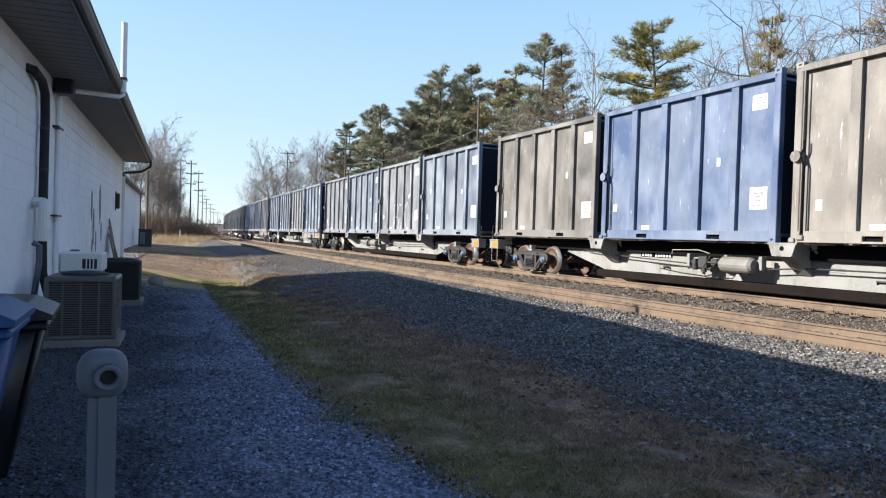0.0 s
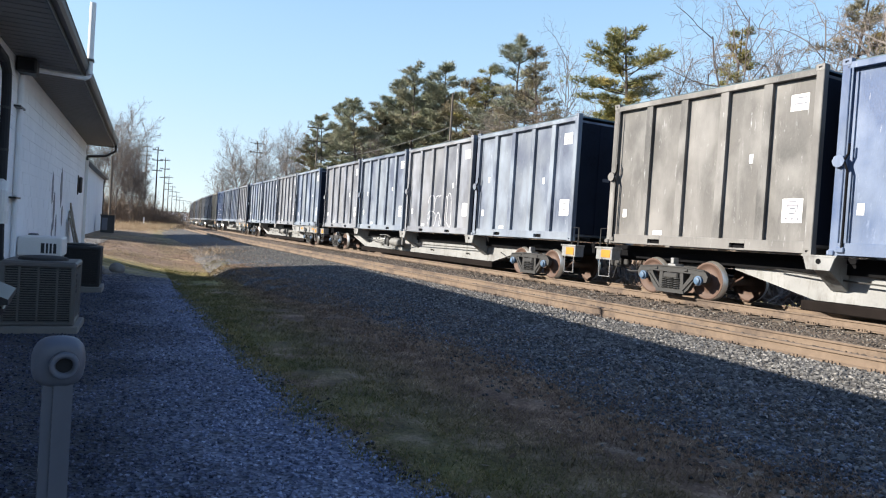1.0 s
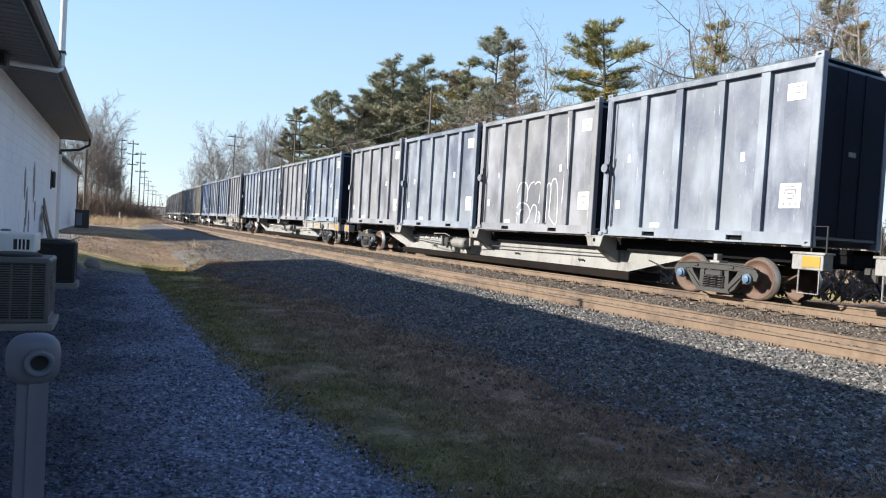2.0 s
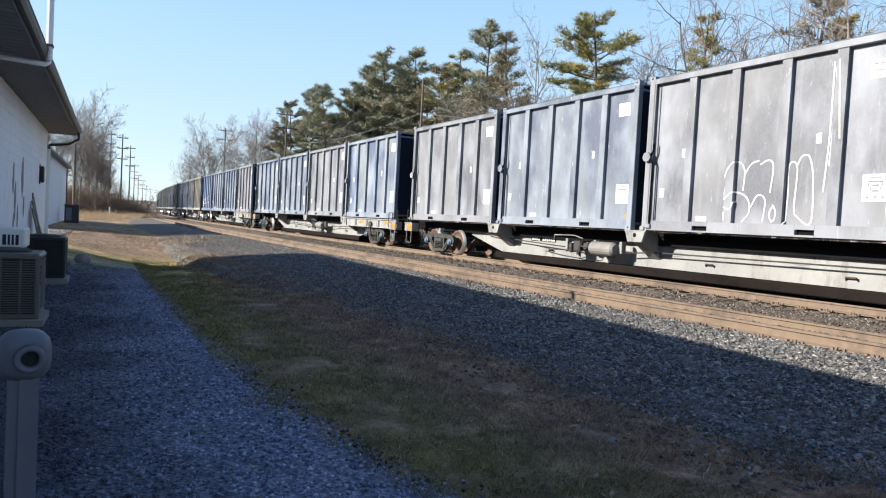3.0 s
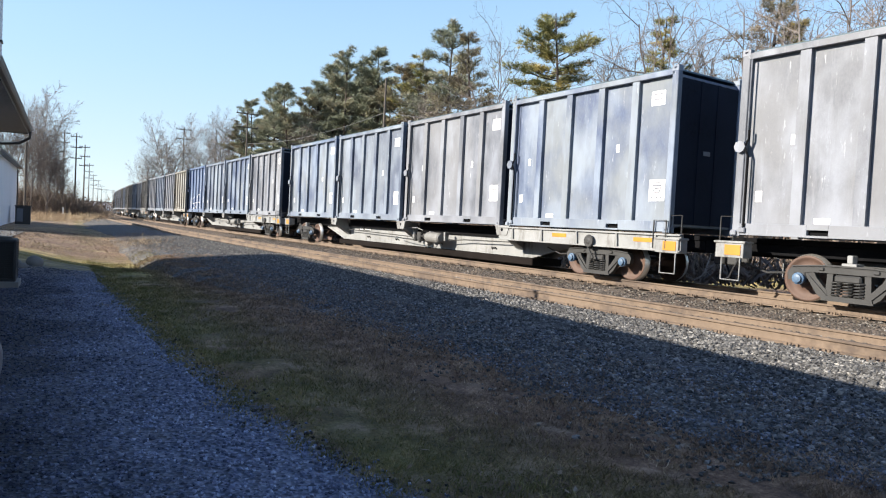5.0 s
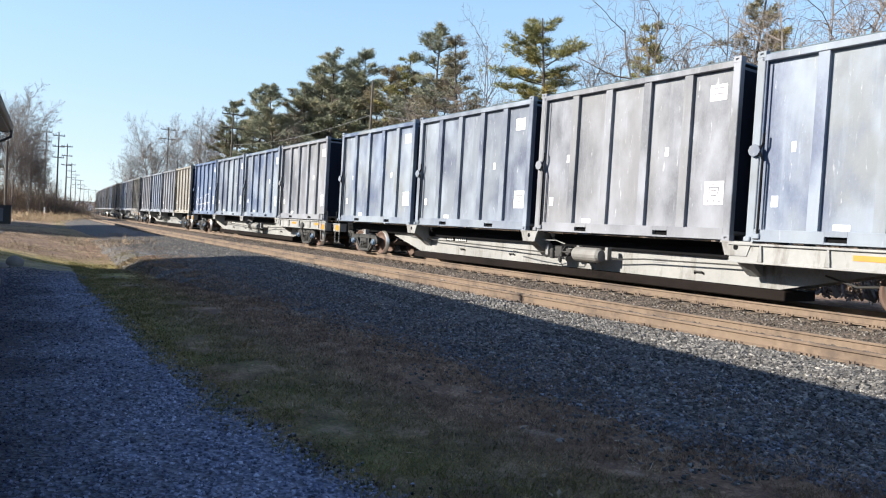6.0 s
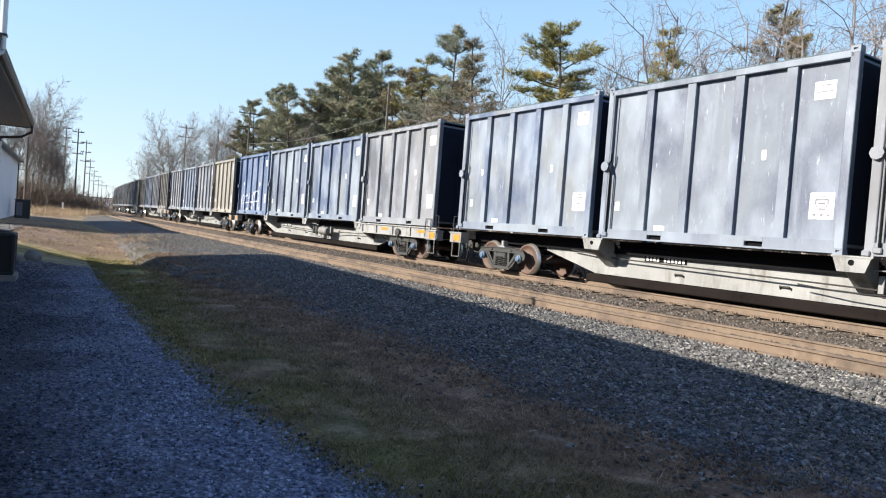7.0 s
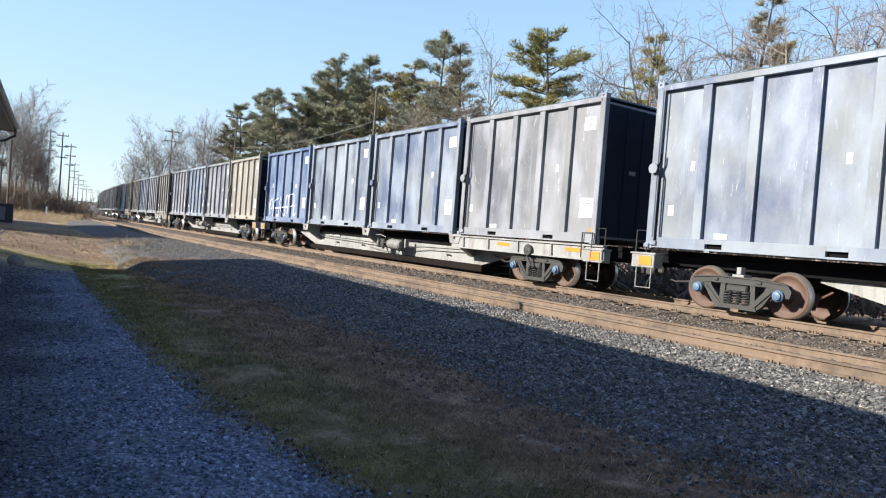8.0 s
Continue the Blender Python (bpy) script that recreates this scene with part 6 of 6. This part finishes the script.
def blades():
    rng = random.Random(31)
    v, f = [], []
    for i in range(150000):
        y = 2.2 + 24.5 * rng.random() ** 1.7
        x0 = 0.72 + 3.9 / max(y, 2.0)
        x1 = face_x(y) - 7.5
        x = rng.uniform(x0 - 0.15, x1 + 1.0)
        if noise.noise((x * 0.9, y * 0.9, 5.0)) + 0.8 * noise.noise((x * 2.7, y * 2.7, 15.0)) + rng.gauss(0, 0.15) < -0.32:
            continue
        if x > x1 - 0.1 and rng.random() < 0.6:
            continue
        z = surface_z(x, y)
        h = rng.uniform(0.018, 0.05) * (1 + 0.012 * y)
        a = rng.uniform(0, math.tau)
        w = 0.0028 * (1 + 0.09 * y)
        lx, ly = rng.gauss(0, 0.9) * h, rng.gauss(0, 0.9) * h
        b = len(v)
        v.extend(((x - math.cos(a) * w, y - math.sin(a) * w, z - 0.004), (x + math.cos(a) * w, y + math.sin(a) * w, z - 0.004), (x + lx, y + ly, z + h)))
        f.append((b, b + 1, b + 2))
    for i in range(420):  # ragged tufts along the edge of the gravel
        cy = 2.4 + 17 * rng.random() ** 1.6
        cx = 0.75 + 3.9 / cy + rng.gauss(0.0, 0.13) + 0.25 * noise.noise((cy * 1.3, 2.0, 4.0))
        tall = rng.uniform(0.012, 0.036)
        for j in range(26):
            x, y = cx + rng.gauss(0, 0.07), cy + rng.gauss(0, 0.10)
            z = surface_z(x, y)
            a, w = rng.uniform(0, math.tau), 0.004 * (1 + 0.06 * y)
            h = tall * rng.uniform(0.5, 1.2)
            b = len(v)
            v.extend(((x - math.cos(a) * w, y - math.sin(a) * w, z - 0.004), (x + math.cos(a) * w, y + math.sin(a) * w, z - 0.004), (x + rng.gauss(0, 0.6) * h, y + rng.gauss(0, 0.6) * h, z + h)))
            f.append((b, b + 1, b + 2))
    near = len(v)
    for i in range(80000):
        y = 24.5 + 32 * rng.random() ** 1.4
        x = rng.uniform(-3.5, face_x(y) - 7.7)
        if y < 23 and x < 0.9:
            continue
        if noise.noise((x * 0.6, y * 0.4, 8.0)) + rng.gauss(0, 0.3) < -0.1:
            continue
        z = surface_z(x, y)
        h = rng.uniform(0.010, 0.034)
        a, w = rng.uniform(0, math.tau), 0.009
        b = len(v)
        v.extend(((x - math.cos(a) * w, y - math.sin(a) * w, z - 0.01), (x + math.cos(a) * w, y + math.sin(a) * w, z - 0.01), (x + rng.gauss(0, 0.9) * h, y + rng.gauss(0, 0.9) * h, z + h)))
        f.append((b, b + 1, b + 2))
    tagged(new("grass", raw("grass", v[:near], f[:near // 3], BLADE)), "short sparse winter grass, green and straw-brown", "grass", kind="stuff")
    tagged(new("straw_grass", raw("straw_grass", v[near:], [tuple(i - near for i in q) for q in f[near // 3:]], STRAWBLADE)), "pale straw grass in the sun", "grass", kind="stuff")


blades()


def stones(name, label, mat, count, place, size, seed):
    """Angular stones lying on the surface."""
    rng = np.random.RandomState(seed)
    corners = np.array([(1, 0, 0), (-1, 0, 0), (0, 1, 0), (0, -1, 0), (0, 0, 1), (0, 0, -1)], float)
    tris = np.array([(0, 2, 4), (2, 1, 4), (1, 3, 4), (3, 0, 4), (2, 0, 5), (1, 2, 5), (3, 1, 5), (0, 3, 5)])
    vs, fs = [], []
    for i in range(count):
        x, y = place(rng)
        s = size * (0.6 + rng.rand() * 0.8) * (1.25 if rng.rand() < 0.08 else 1.0)
        c = corners * (s * (0.7 + 0.6 * rng.rand(6, 1)))
        q = rng.randn(3, 3)
        q, _ = np.linalg.qr(q)
        c = c @ q.T
        c[:, 2] *= 0.75
        vs.append(c + (x, y, surface_z(x, y) + s * 0.22))
        fs.append(tris + i * 6)
    me = raw(name, np.concatenate(vs).tolist(), np.concatenate(fs).tolist(), mat)
    tagged(new(name, me), label, "stones", kind="stuff")


def bed_place(lo, hi, y0, y1, power):
    def place(rng):
        y = y0 + (y1 - y0) * rng.rand() ** power
        u = lo + (hi - lo) * rng.rand()
        p = on_line(y, u)
        return p.x, p.y
    return place


def drive_place(rng):
    y = 2.0 + 20 * rng.rand() ** 1.7
    return rng.uniform(-1.9, 0.72 + 3.9 / max(y, 2.0) + 0.12 * rng.randn()), y


stones("ballast_stones", "loose crushed grey ballast stones", BALLAST_STONE, 60000, bed_place(-7.5, -4.0, 2.5, 42, 1.5), 0.025, 41)
stones("shoulder_gravel", "fine blue-grey gravel along the foot of the ballast", SHOULDER_STONE, 24000, bed_place(-8.0, -6.0, 2.5, 30, 1.5), 0.017, 45)
stones("track_stones", "crushed stones between the rails", TRACK_STONE, 22000, bed_place(-4.0, 0.3, 3.0, 45, 1.4), 0.024, 42)
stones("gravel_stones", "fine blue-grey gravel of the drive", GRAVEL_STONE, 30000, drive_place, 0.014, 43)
EARTH = stony("dark_earth_clod", [(0.0, (0.018, 0.014, 0.011)), (0.6, (0.045, 0.034, 0.026)), (1.0, (0.11, 0.085, 0.06))], 30)


def edge_place(rng):
    y = 3.0 + 18 * rng.rand() ** 1.3
    gap = 0.10 + 0.10 * noise.noise((y * 0.8, 1.0, 2.0))
    return 0.75 + 3.9 / y + gap * rng.randn() + 0.18 * noise.noise((y * 1.6, 6.0, 1.0)), y


stones("earth_clods", "dark crumbs of earth along the edge of the gravel", EARTH, 420, edge_place, 0.017, 46)
stones("scattered_stones", "stray stones strewn into the grass", BALLAST_STONE, 2600, lambda r: (lambda y: (face_x(y) - 7.7 - abs(r.randn()) * 0.55, y))(2.8 + 22 * r.rand() ** 1.5), 0.021, 44)


def leaves():
    rng = random.Random(51)
    v, f = [], []
    for i in range(520):
        y = 3 + 24 * rng.random() ** 1.6
        x = rng.uniform(0.9 + 3.9 / y, face_x(y) - 7.0)
        z = surface_z(x, y)
        a, s = rng.uniform(0, math.tau), rng.uniform(0.02, 0.045)
        c, n = Vector((x, y, z + 0.012)), Vector((rng.gauss(0, 0.3), rng.gauss(0, 0.3), 1)).normalized()
        u = Vector((math.cos(a), math.sin(a), rng.gauss(0, 0.2))) * s
        w = n.cross(u) * 0.6
        b = len(v)
        v.extend((c - u, c - w * 0.9 + n * 0.006, c + u + n * 0.01, c + w * 0.9 + n * 0.006))
        f.append((b, b + 1, b + 2, b + 3))
    tagged(new("fallen_leaves", raw("fallen_leaves", v, f, LEAF)), "scattered dry brown leaves", "leaves", kind="stuff")


leaves()
for (x, y, s) in ((4.4, 9.2, 0.055), (3.55, 4.05, 0.06)):
    p = thing("pale_stone", "pale flat stone lying in the grass", "stone", (x, y, surface_z(x, y)), 30)
    bm = bmesh.new()
    bmesh.ops.create_icosphere(bm, subdivisions=2, radius=1, matrix=Matrix.Diagonal((s, s * 0.55, s * 0.3, 1)))
    for vv in bm.verts:
        vv.co *= 1 + 0.22 * noise.noise(vv.co * 9)
    part("stone", bm, PAD, p)


for x, y, s in ((-0.72, 22.2, 0.24), (-1.15, 21.6, 0.17), (-0.95, 21.2, 0.13), (-1.3, 22.6, 0.15)):
    p = thing("boulder", "pale grey rounded rock beside the drive", "rock", (x, y, surface_z(x, y) + s * 0.35), x * 90)
    bm = bmesh.new()
    bmesh.ops.create_icosphere(bm, subdivisions=3, radius=1, matrix=Matrix.Diagonal((s, s * 0.85, s * 0.75, 1)))
    for vv in bm.verts:
        vv.co *= 1 + 0.25 * noise.noise(vv.co * (1.1 / s)) + 0.06 * noise.noise(vv.co * (4 / s))
    part("rock", bm, PAD, p, smooth=True)
walkway = thing("walkway", "grey concrete walk along the end of the building", "walkway", kind="structure")
def walk_z(y):
    return max(ground_z(x, y) for x in (-3.3, -2.2, -1.35)) + 0.03


for i in range(6):
    y = 26.7 + i * 2.9
    part("slab", prism([(y, walk_z(y) - 0.25), (y + 2.885, walk_z(y + 2.9) - 0.25), (y + 2.885, walk_z(y + 2.9)), (y, walk_z(y))], -3.6, -1.95), PATH, walkway)


# ---------------------------------------------------------------- movement
def motions():
    steps = [i * 0.5 for i in range(17)]
    for k, car_, sets_, loads in TRAIN:
        walk(car_, [(t, car_pose(k, t)) for t in steps])
        for ob, y in loads:
            walk(ob, [(t, car_pose(k, t) @ pose(0, y, DECK)) for t in steps])
        turns = [i * 2 / 30 for i in range(121)]
        for w in sets_:
            at = w.location.copy()
            walk(w, [(t, Matrix.Translation(at) @ Matrix.Rotation(travelled(t) / WHEEL_R, 4, "X")) for t in turns])


motions()
